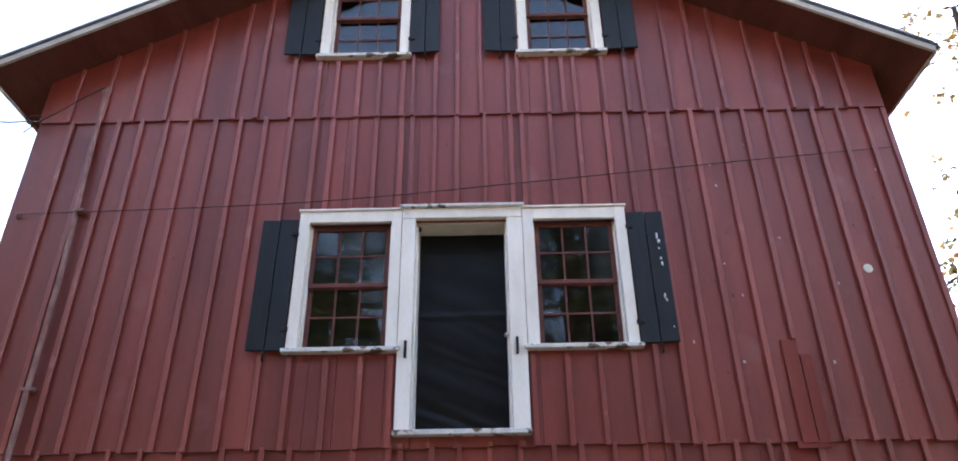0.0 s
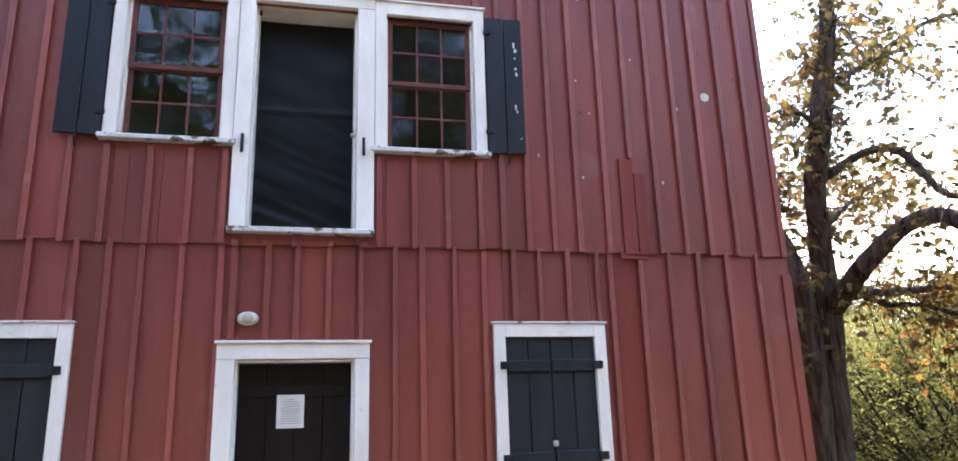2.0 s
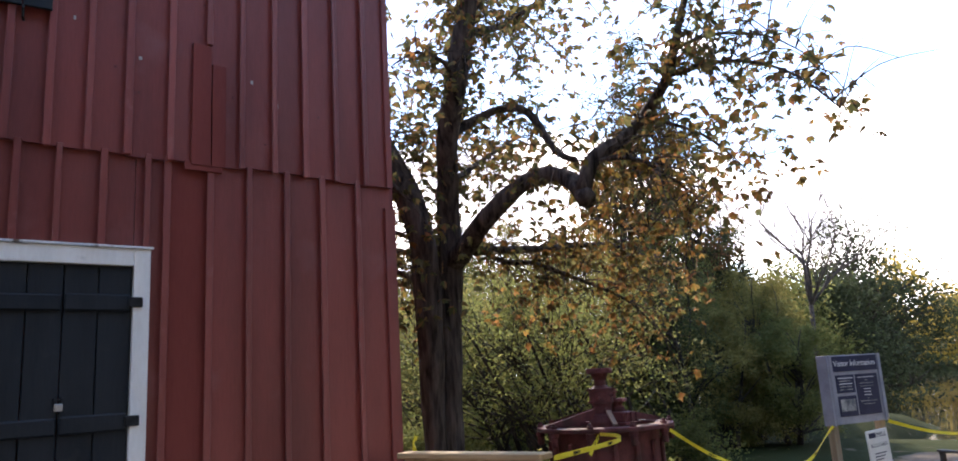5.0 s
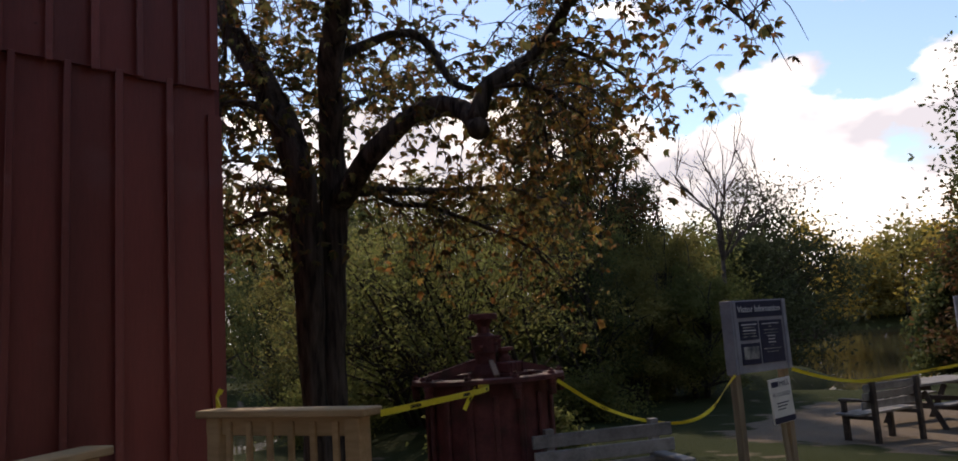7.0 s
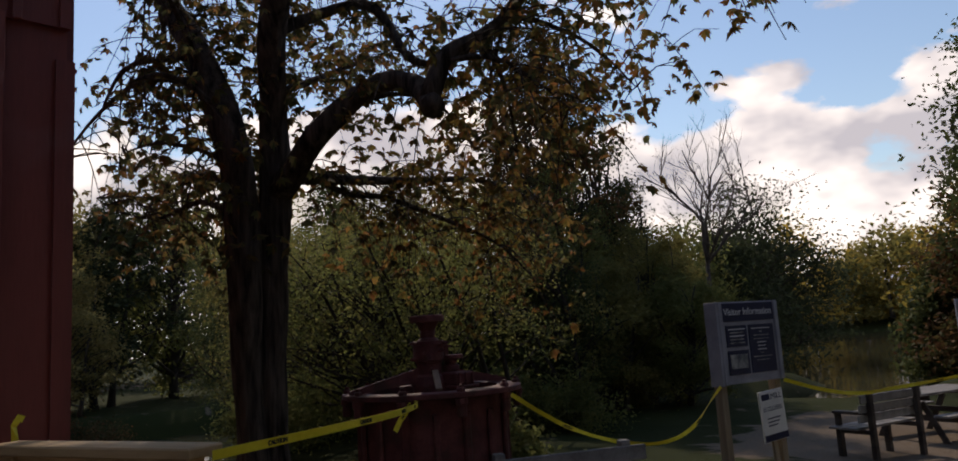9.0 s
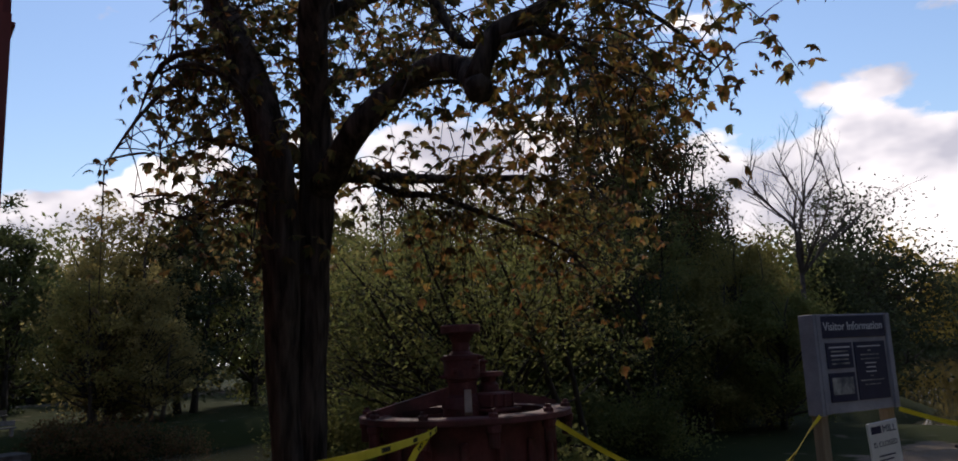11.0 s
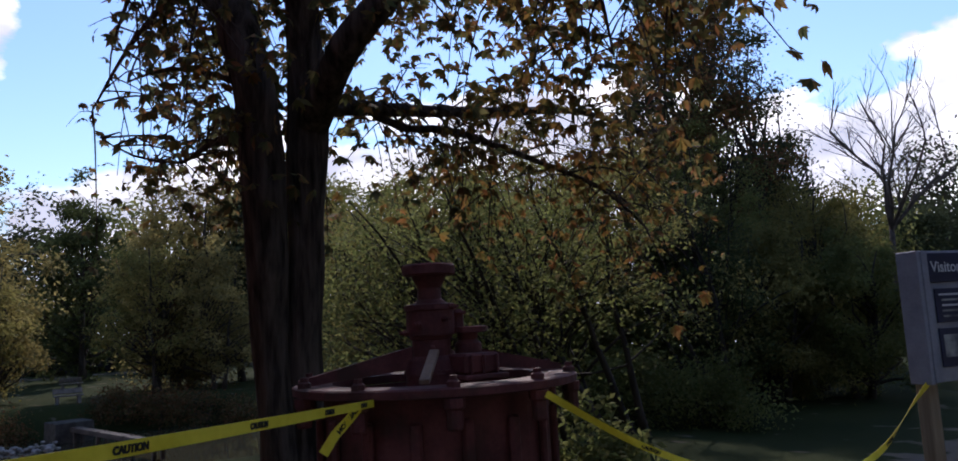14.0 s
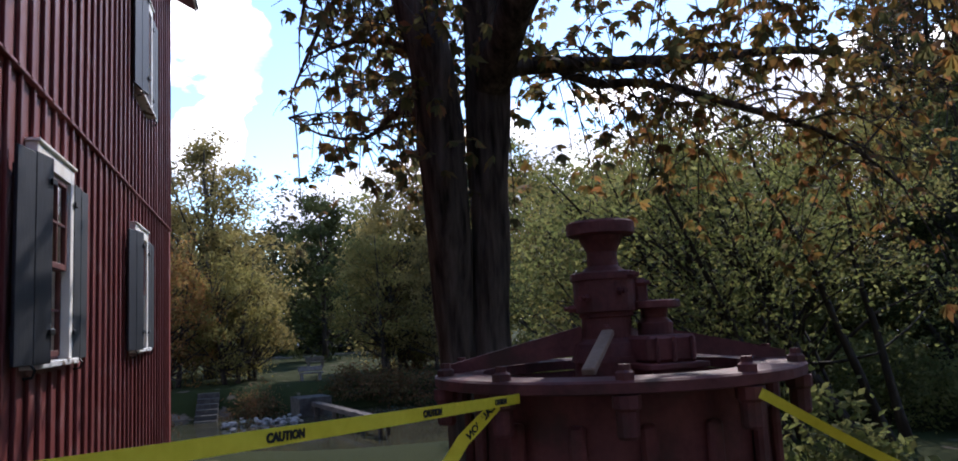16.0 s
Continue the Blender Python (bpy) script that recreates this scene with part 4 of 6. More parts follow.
def entry_door():
    d = empty("door_1", pose(0, 0, 0.02), "white-framed entrance with a dark closed plank door", "door", kind="structure")
    part("trim_left", box(-0.5825, -0.445, -0.05, 0.01, 0.0, 2.14, 0.005), WHITE, d)
    part("trim_right", box(0.467, 0.5825, -0.05, 0.01, 0.0, 2.14, 0.005), WHITE, d)
    part("trim_head", box(-0.5825, 0.5825, -0.053, 0.01, 2.141, 2.262, 0.005), WHITE, d)
    part("drip_cap", box(-0.60, 0.60, -0.075, 0.01, 2.263, 2.285, 0.004), WHITE, d)
    part("jamb_left", box(-0.445, -0.425, 0.011, 0.23, 0, 2.14), WHITE, d)
    part("jamb_right", box(0.447, 0.467, 0.011, 0.23, 0, 2.14), WHITE, d)
    part("head_soffit", box(-0.425, 0.447, 0.011, 0.23, 2.12, 2.139), WHITE, d)
    part("threshold", box(-0.445, 0.467, -0.06, 0.24, -0.02, -0.001), GREY_WOOD, d)
    leaf = part("door_leaf", box(-0.424, 0.446, 0.13, 0.17, 0.0, 2.119), DARK_DOOR, d, "dark brown plank door")
    for i in range(4):
        part("board", box(-0.42 + 0.217 * i, -0.42 + 0.217 * i + 0.211, 0.118, 0.1295, 0.005, 2.112, 0.003), DARK_DOOR, leaf)
    part("rail", box(-0.42, 0.442, 0.10, 0.1175, 1.86, 1.95, 0.004), DARK_DOOR, leaf)
    bm = bmesh.new()
    tube(bm, [(0.36, 0.10, 1.0), (0.36, 0.06, 1.01), (0.36, 0.06, 1.13), (0.36, 0.10, 1.14)], [0.008] * 4, 8)
    part("door_handle", bm, IRON, leaf)


entry_door()
notice = empty("notice_sheet", pose(-0.02, 0.094, 1.64), "white printed paper notice taped to the dark door", "notice")
part("paper", box(-0.105, 0.105, 0.0, 0.0015, 0, 0.255), PAPER, notice)
for i in range(11):
    wdt = 0.07 if i else 0.03
    part("text_line", box(-wdt, wdt, -0.002, -0.0005, 0.215 - i * 0.018, 0.219 - i * 0.018), INK, notice)

lamp = empty("wall_lamp", pose(-0.365, -0.004, 2.48), "oval cream bulkhead lamp on the red siding", "lamp")
bm = bmesh.new()
lathe(bm, [(0.082, 0), (0.084, 0.018), (0.072, 0.05), (0.05, 0.058)], 24, pose(0, 0, 0, 90, 0, 0) @ Matrix.Diagonal((1, 0.66, 1, 1)))
part("housing", bm, LAMP_WHITE, lamp, "", True)
bm = bmesh.new()
lathe(bm, [(0.044, 0.05), (0.042, 0.064), (0.028, 0.074), (0.006, 0.078)], 20, pose(0, 0, 0, 90, 0, 0))
part("lens", bm, LAMP_GLASS, lamp, "frosted round lens", True)

# conduit and wires
pipe = empty("conduit", pose(-3.76, -0.07, 0), "red-brown painted steel service conduit up the siding", "pipe")
bm = bmesh.new()
tube(bm, [(0.06, 0.0, -0.3), (0.05, 0, 2.0), (0.02, -0.02, 3.0), (0.02, -0.02, 4.7), (-0.06, -0.02, 6.9)], [0.024] * 5, 10)
part("pipe", bm, PIPE_PAINT, pipe)
bm = bmesh.new()
lathe(bm, [(0.03, 0), (0.045, 0.03), (0.05, 0.08), (0.02, 0.12)], 12, pose(-0.062, -0.02, 6.88, -20, 0, 0))
part("weather_head", bm, PIPE_PAINT, pipe)
for z in (1.2, 3.6, 5.4):
    part("strap", box(-0.03, 0.075, -0.048, 0.045 if z < 3 else 0.03, z, z + 0.03), PIPE_PAINT, pipe)
wire = empty("service_wire", pose(0, 0, 0), "dark service wires looped at the corner of the gable", "wire")
bm = bmesh.new()
tube(bm, smooth_line([(-3.82, -0.12, 6.95), (-4.0, -0.16, 6.78), (-4.2, -0.15, 6.62), (-4.42, -0.12, 6.50), (-4.55, -0.12, 6.36)], 0.06), [0.007] * len(smooth_line([(-3.82, -0.12, 6.95), (-4.0, -0.16, 6.78), (-4.2, -0.15, 6.62), (-4.42, -0.12, 6.50), (-4.55, -0.12, 6.36)], 0.06)), 6)
tube(bm, [(-4.42, -0.14, 6.5), (-4.7, -0.16, 6.47), (-6.5, -0.3, 6.55), (-14, -1.5, 7.2)], [0.009] * 4, 6)
loop = [(-4.47 + 0.09 * math.cos(a * 0.7), -0.13, 6.52 + 0.06 * math.sin(a * 0.7)) for a in range(10)]
tube(bm, loop, [0.006] * 10, 6)
part("cable", bm, WIRE, wire)
cord = empty("guy_wire", pose(0, 0, 0), "thin rusty wire strung across the gable wall", "wire")
bm = bmesh.new()
cp = smooth_line([(-4.36, -0.07, 5.40), (-1.54, -0.08, 5.47), (0.72, -0.08, 5.66), (2.6, -0.08, 5.84), (4.4, -0.06, 6.01)], 0.4)
tube(bm, cp, [0.0045] * len(cp), 5)
part("wire", bm, WIRE, cord)
bm = bmesh.new()
lathe(bm, [(0.03, 0), (0.03, 0.02), (0.014, 0.04)], 10, pose(-4.36, -0.03, 5.40, 90, 0, 0))
part("eye_bolt", bm, PIPE_PAINT, cord)

# ---- turbine, railing, tape, signs, benches ----
def turbine():
    t = empty("water_turbine", pose(7.27, 0.44, ground_z(7.27, 0.44) - 0.02), "old oxide-red cast-iron water turbine set upright on the ground", "turbine")
    zo = -(ground_z(7.27, 0.44) - 0.02)

    def turned(name, prof, seg=28, dx=0.0, dy=0.0, label="", par=None, open_top=False):
        bm = bmesh.new()
        lathe(bm, [(r, z + zo) for r, z in prof], seg, pose(dx, dy, 0), open_top)
        o = part(name, bm, TURBINE_RED, par or t, label)
        for p in o.data.polygons:
            p.use_smooth = False
        return o
    casing = turned("casing", [(0.54, -zo + 0.01), (0.56, -0.2), (0.56, 0.90), (0.52, 0.90), (0.52, 0.42), (0.17, 0.42), (0.15, 0.99)], 40)
    rim = turned("rim_plate", [(0.56, 0.948), (0.52, 0.948), (0.52, 0.906), (0.695, 0.906), (0.71, 0.911), (0.71, 0.943), (0.70, 0.95), (0.575, 0.954)], 48, open_top=True)
    # gates round the casing
    for i in range(16):
        a = 2 * math.pi * i / 16 + 0.11
        m = pose(0, 0, zo, 0, 0, math.degrees(a))
        part("gate_post", box(0.562, 0.60, -0.028, 0.028, -0.18, 0.80, 0.012, m), TURBINE_RED, casing)
    for i in range(10):
        a = 2 * math.pi * i / 10 + radians(247)
        bm = bmesh.new()
        lathe(bm, [(0.030, 0.77), (0.036, 0.78), (0.036, 0.855), (0.046, 0.865), (0.046, 0.904)], 10, pose(0.675 * math.cos(a), 0.675 * math.sin(a), zo))
        part("lug", bm, TURBINE_RED, rim)
        bm = bmesh.new()
        lathe(bm, [(0.033, 0.949), (0.033, 0.972), (0.020, 0.980), (0.020, 0.998)], 6, pose(0.672 * math.cos(a), 0.672 * math.sin(a), zo))
        part("bolt", bm, TURBINE_RED, rim)
    for i in (0, 1, 2, 5):
        a = 2 * math.pi * i / 6 + radians(44)
        d = Vector((math.cos(a), math.sin(a), 0))
        bm = bmesh.new()
        c = Matrix.Translation((0, 0, zo)) @ pose(0, 0, 0, 0, 0, math.degrees(a))
        vs = [bm.verts.new(c @ Vector(p)) for p in ((0.12, -0.022, 1.0), (0.12, 0.022, 1.0), (0.68, 0.022, 0.945), (0.68, -0.022, 0.945), (0.12, -0.022, 1.11), (0.12, 0.022, 1.11), (0.68, 0.022, 0.978), (0.68, -0.022, 0.978))]
        for f in ((0, 3, 2, 1), (4, 5, 6, 7), (0, 1, 5, 4), (1, 2, 6, 5), (2, 3, 7, 6), (3, 0, 4, 7)):
            bm.faces.new([vs[i] for i in f])
        part("spoke", bm, TURBINE_RED, t)
    hub = turned("hub", [(0.15, 0.97), (0.125, 1.04), (0.098, 1.06), (0.098, 1.14), (0.108, 1.145), (0.108, 1.16), (0.124, 1.165), (0.124, 1.285), (0.134, 1.29), (0.134, 1.315), (0.115, 1.322)], 26, -0.017)
    turned("neck", [(0.09, 1.322), (0.075, 1.335), (0.062, 1.345), (0.060, 1.40), (0.072, 1.425), (0.085, 1.45), (0.09, 1.467)], 24, -0.017)
    turned("coupling_flange", [(0.128, 1.467), (0.137, 1.472), (0.137, 1.515), (0.128, 1.524)], 28, -0.017)
    for k, (a, z) in enumerate(((20, 1.30), (110, 1.22), (200, 1.30), (-60, 1.22), (-100, 1.18), (160, 1.18), (-30, 1.10), (60, 1.27), (0, 1.24))):
        bm = bmesh.new()
        lathe(bm, [(0.016, 0), (0.016, 0.035), (0.010, 0.036), (0.010, 0.055)], 6, pose(-0.01, 0, z + zo, 90, 0, a) @ pose(0, 0, 0.120 if z > 1.15 else 0.095))
        part("bolt", bm, TURBINE_RED, hub)
    part("bearing_cap", box(0.085, 0.145, -0.07, 0.03, 1.18 + zo, 1.29 + zo, 0.012), TURBINE_RED, hub)
    second = turned("small_hub", [(0.085, 1.0), (0.085, 1.05), (0.07, 1.06), (0.07, 1.11), (0.05, 1.13), (0.055, 1.165)], 20, 0.17, -0.05)
    turned("small_flange", [(0.09, 1.165), (0.105, 1.17), (0.105, 1.195), (0.095, 1.20)], 24, 0.17, -0.05)
    bm = box(0.02, 0.225, -0.26, -0.06, 0.965 + zo, 1.065 + zo, 0.012)
    hous = part("gear_housing", bm, TURBINE_RED, t)
    for x in (0.045, 0.115, 0.19):
        part("rib", box(x, x + 0.012, -0.28, -0.2605, 0.965 + zo, 1.06 + zo, 0.004), TURBINE_RED, hous)
    part("base_flange", box(0.0, 0.25, -0.295, -0.04, 0.94 + zo, 0.964 + zo, 0.004), TURBINE_RED, hous)
    foot, head = Vector((-0.30, -0.43, 0.965 + zo)), Vector((-0.08, -0.14, 1.085 + zo))
    lie = Matrix.Translation(foot) @ (head - foot).to_track_quat("Z", "Y").to_matrix().to_4x4()
    part("timber_prop", box(-0.024, 0.024, -0.012, 0.012, 0, (head - foot).length, 0.004, lie), PROP_WOOD, t, "short weathered timber prop")


turbine()


def tape_run(name, pts, label, words=(), width=0.07, twist=0.0):
    """A strip of tape hanging through points; CAUTION printed along it where it can be read."""
    line = smooth_line(pts, 0.06)
    th = empty(name, Matrix(), label, "tape", "caution tape")
    bm = bmesh.new()
    rows = []
    for i, p in enumerate(line):
        tw = twist * math.sin(i * 0.35) * 0.6
        d = (line[min(i + 1, len(line) - 1)] - line[max(i - 1, 0)]).normalized()
        side = d.cross(Vector((0, 0, 1))).normalized()
        up = side.cross(d).normalized()
        u = up * math.cos(tw) + side * math.sin(tw)
        sk = side * 0.0008
        rows.append([bm.verts.new(p + u * width / 2 + sk), bm.verts.new(p - u * width / 2 + sk), bm.verts.new(p - u * width / 2 - sk), bm.verts.new(p + u * width / 2 - sk)])
    for a, b in zip(rows, rows[1:]):
        for k in range(4):
            j = (k + 1) % 4
            bm.faces.new((a[k], a[j], b[j], b[k]))
    bm.faces.new(rows[0])
    bm.faces.new(list(reversed(rows[-1])))
    strip = part("strip", bm, TAPE, th)
    total = len(line) - 1
    for f, text in words:
        i = int(f * total)
        p, q = line[max(i - 3, 0)], line[min(i + 3, total)]
        d = (q - p).normalized()
        side = d.cross(Vector((0, 0, 1))).normalized()
        up = side.cross(d).normalized()
        m = Matrix((d, up, side)).transposed().to_4x4()
        c = line[i] - up * 0.25 * width + side * 0.0022
        writing("print", text, 0.7 * width, TAPE_INK, strip, Matrix.Translation(c) @ m, bold=0.0012)
    return th


TL, TR = (6.72, -0.005, 0.90), (7.40, -0.30, 0.89)
tape_run("caution_tape", [(4.38, -1.86, 1.01), (5.36, -1.46, 1.005), (6.1, -0.78, 0.96), TL], "yellow caution tape strung from the railing to the turbine",
         [(0.14, "CAUTION"), (0.30, "CAUTION"), (0.46, "CAUTION"), (0.62, "CAUTION"), (0.78, "CAUTION"), (0.92, "CAUTION")], 0.031)
tape_run("caution_tape", [(6.62, -0.085, 0.898), (6.56, -0.11, 0.855), (6.50, -0.115, 0.805), (6.45, -0.12, 0.74)], "loose hanging end of yellow caution tape", [(0.5, "CAUTION")], 0.040, 0.4)
tape_run("caution_tape", [(4.07, -0.86, 1.045), (4.065, -0.855, 1.10), (4.085, -0.85, 1.13), (4.10, -0.845, 1.12)], "knot of yellow tape on the railing", (), 0.03)
tape_run("caution_tape", [TR, (7.90, -0.40, 0.60), (8.4, -0.55, 0.42), (8.9, -0.62, 0.36), (9.4, -0.60, 0.42), (9.95, -0.50, 0.60), (10.28, -0.45, 0.71)], "yellow caution tape sagging from the turbine to the sign",
         [(0.2, "CAUTION"), (0.75, "CAUTION")], 0.032, 0.9)
tape_run("caution_tape", [(11.12, -0.70, 0.69), (11.5, -0.95, 0.55), (12.1, -1.1, 0.46), (12.7, -1.25, 0.46), (13.6, -1.6, 0.50), (16, -2.4, 0.6), (19, -3.4, 0.7)],
         "yellow caution tape strung past the benches", [(0.3, "CAUTION")], 0.038, 0.5)


def railing(m, length, label, posts=True):
    """A short deck railing along local y from 0 to -length; cap on top, balusters below."""
    r = empty("deck_railing", m, label, "railing", "deck railing")
    g = -1.15
    part("cap", box(-0.075, 0.075, -length, 0, -0.038, 0, 0.006), DECK_WOOD, r, "tan flat wooden cap rail")
    part("top_rail", box(-0.02, 0.02, -length + 0.1, -0.02, -0.13, -0.039, 0.004), DECK_WOOD, r)
    part("bottom_rail", box(-0.02, 0.02, -length + 0.1, -0.02, -0.86, -0.78, 0.004), DECK_WOOD, r)
    for y in (-length + 0.095, -0.095):
        part("post", box(-0.045, 0.045, y - 0.045, y + 0.045, g, -0.039, 0.006), DECK_WOOD, r)
    n = int((length - 0.3) / 0.125)
    for i in range(n):
        y = -0.2 - (length - 0.4) * i / max(1, n - 1)
        part("baluster", box(-0.038, -0.0205, y - 0.018, y + 0.018, -0.84, -0.06, 0.003), DECK_WOOD, r)


railing(pose(4.05, -0.75, 1.035, 0, 0, 18.4), 1.09, "tan wooden deck railing with a flat cap by the mill's corner")
railing(pose(3.36, -1.30, 0.985, 0, 0, -58), 1.28, "tan wooden deck railing with a flat cap before the mill wall")


def visitor_sign():
    gx = ground_z(10.6, -0.65)
    a, b = Vector((10.26, -0.47, 0)), Vector((11.18, -0.66, 0))
    d = (b - a).normalized()
    ang = math.degrees(math.atan2(d.y, d.x))
    s = empty("visitor_sign", pose(a.x, a.y, gx, 0, 0, ang), "visitor information board, navy panels in a pale grey frame on posts", "sign")
    z0, z1, w = 0.70 - gx, 1.52 - gx, (b - a).length
    part("post", box(0.0, 0.09, 0.03, 0.12, -0.2, z1 - 0.01, 0.006), POST_WOOD, s)
    part("post", box(w - 0.09, w, 0.03, 0.12, -0.2, z1 - 0.01, 0.006), POST_WOOD, s)
    board = part("board", box(0, w, -0.01, 0.029, z0, z1, 0.004), SIGN_FRAME, s)
    part("frame", box(0, 0.055, -0.035, -0.0105, z0, z1, 0.004), SIGN_FRAME, board)
    part("frame", box(w - 0.055, w, -0.035, -0.0105, z0, z1, 0.004), SIGN_FRAME, board)
    part("side_frame", box(-0.035, -0.001, -0.03, 0.12, z0 - 0.01, z1, 0.004), SIGN_FRAME, board)
    part("header", box(0.06, w - 0.06, -0.02, -0.0105, z1 - 0.20, z1 - 0.015, 0.002), NAVY, board)
    flat = pose(0, 0, 0, 90, 0, 0)
    writing("heading", "Visitor Information", 0.098, SIGN_WHITE, board, pose(w / 2, -0.0215, z1 - 0.135) @ flat, "white heading letters", bold=0.001)
    p1 = part("panel", box(0.10, 0.42, -0.02, -0.0105, z1 - 0.455, z1 - 0.24, 0.002), NAVY, board)
    p2 = part("panel", box(0.45, w - 0.09, -0.02, -0.0105, z0 + 0.09, z1 - 0.24, 0.002), NAVY, board)
    p3 = part("panel", box(0.10, 0.42, -0.02, -0.0105, z0 + 0.09, z1 - 0.49, 0.002), NAVY, board)
    part("photo", box(0.13, 0.39, -0.0225, -0.0205, z0 + 0.15, z1 - 0.53), SIGN_PHOTO, p3, "faded printed photograph")
    for i in range(5):
        k = 0.13 if i == 0 else 0.11
        part("text_line", box(0.26 - k, 0.26 + k * (0.9 if i % 2 else 1), -0.0225, -0.0205, z1 - 0.285 - 0.034 * i, z1 - 0.273 - 0.034 * i), SIGN_WHITE if i in (0, 2) else SIGN_PHOTO, p1)
    for i in range(10):
        k = (0.15, 0.02, 0.12, 0.12, 0.07, 0.06, 0.07, 0.02, 0.15, 0.10)[i]
        part("text_line", box(0.635 - k, 0.635 + k, -0.0225, -0.0205, z1 - 0.285 - 0.036 * i, z1 - 0.276 - 0.036 * i), SIGN_WHITE if i in (0, 4, 5, 6) else SIGN_PHOTO, p2)
    n = empty("closed_notice", pose(10.71, -0.63, gx - 0.08, 0, -4, ang - 2), "white notice board with blue foot fixed to the sign post", "notice")
    nb = part("board", box(0.0, 0.36, -0.03, -0.01, 0.60 - 0.02, 1.10 - 0.02, 0.003), PAPER, n)
    part("blue_foot", box(0.002, 0.358, -0.033, -0.0305, 0.585, 0.65), NAVY, nb)
    part("stake", box(0.14, 0.20, -0.0095, 0.02, -0.2, 0.95), POST_WOOD, n)
    writing("heading", "MILL", 0.085, NAVY, nb, pose(0.25, -0.0322, 0.99) @ flat)
    part("word_bar", box(0.03, 0.15, -0.0325, -0.0305, 0.99, 1.05), NAVY, nb)
    writing("line", "IS CLOSED", 0.062, NAVY, nb, pose(0.18, -0.0322, 0.88) @ flat)
    for i in range(3):
        part("text_line", box(0.08, 0.28 - 0.03 * i, -0.0325, -0.0305, 0.80 - 0.035 * i, 0.812 - 0.035 * i), NAVY, nb)


visitor_sign()


def slat_bench(m, length, mat, label, legs_mat):
    """A park bench: slatted seat and back on end frames; local x along the bench, -y is the front."""
    b = empty("park_bench", m, label, "bench", "park benches")
    for i in range(3):
        part("seat_slat", box(0, length, -0.42 + 0.15 * i, -0.29 + 0.15 * i, 0.42, 0.455, 0.006), mat, b)
    for i in range(3):
        part("back_slat", box(0, length, 0.035 + 0.03 * i, 0.065 + 0.03 * i, 0.52 + 0.13 * i, 0.63 + 0.13 * i, 0.006), mat, b)
    for x in (0.12, length - 0.20):
        part("leg", box(x, x + 0.08, -0.40, -0.32, -0.05, 0.419, 0.006), legs_mat, b)
        bm = box(x, x + 0.08, 0.105, 0.175, -0.05, 0.93, 0.006)
        part("back_post", bm, legs_mat, b)
        part("bearer", box(x + 0.01, x + 0.07, -0.319, 0.104, 0.36, 0.419, 0.004), legs_mat, b)
        arm = part("arm_rest", box(x - 0.02, x + 0.10, -0.42, 0.10, 0.62, 0.66, 0.01), legs_mat, b)
        part("arm_post", box(x + 0.01, x + 0.07, -0.40, -0.33, 0.456, 0.619, 0.004), legs_mat, b)


slat_bench(pose(6.95, -0.42, ground_z(7.6, -0.8) - 0.01, 0, 0, -27), 1.3, GREY_WOOD, "grey weathered slatted park bench beside the turbine", GREY_WOOD)
slat_bench(pose(15.5, -0.62, ground_z(15.2, -0.6) + 0.03, 0, 0, 165), 1.4, GREY_WOOD, "grey slatted park bench with dark timber ends on the lawn", DARK_WOOD)


def picnic_table(m):
    t = empty("picnic_table", m, "grey-topped wooden picnic table on the gravel", "picnic table")
    for i in range(5):
        part("top_board", box(-0.9, 0.9, -0.36 + 0.146 * i, -0.22 + 0.146 * i, 0.72, 0.76, 0.006), GREY_WOOD, t)
    for s in (-1, 1):
        for k in range(2):
            y = s * (0.62 + 0.13 * k)
            part("seat_board", box(-0.9, 0.9, y - 0.06, y + 0.06, 0.42, 0.455, 0.006), GREY_WOOD, t)
        x = s * 0.6
        part("cross_beam", box(x - 0.02, x + 0.02, -0.78, 0.78, 0.33, 0.419, 0.004), DARK_WOOD, t)
        part("top_beam", box(x - 0.02, x + 0.02, -0.34, 0.34, 0.64, 0.719, 0.004), DARK_WOOD, t)
        for k in (-1, 1):
            part("leg", box(-0.02, 0.02, -0.045, 0.045, -0.05, 0.70, 0.004, pose(x + 0.041 * s, k * 0.56, 0, k * 28, 0, 0)), DARK_WOOD, t)


picnic_table(pose(17.4, -0.35, ground_z(17.4, -0.35), 0, 0, -18))
s2 = empty("small_sign", pose(17.0, -1.28, ground_z(17.0, -1.28), 0, 0, -50), "pale grey notice board on a post at the lawn's edge", "sign")
part("post", box(-0.05, 0.05, 0.01, 0.11, -0.2, 2.2, 0.005), POST_WOOD, s2)
part("board", box(-0.35, 0.35, -0.03, 0.009, 1.3, 2.2, 0.005), SIGN_FRAME, s2)

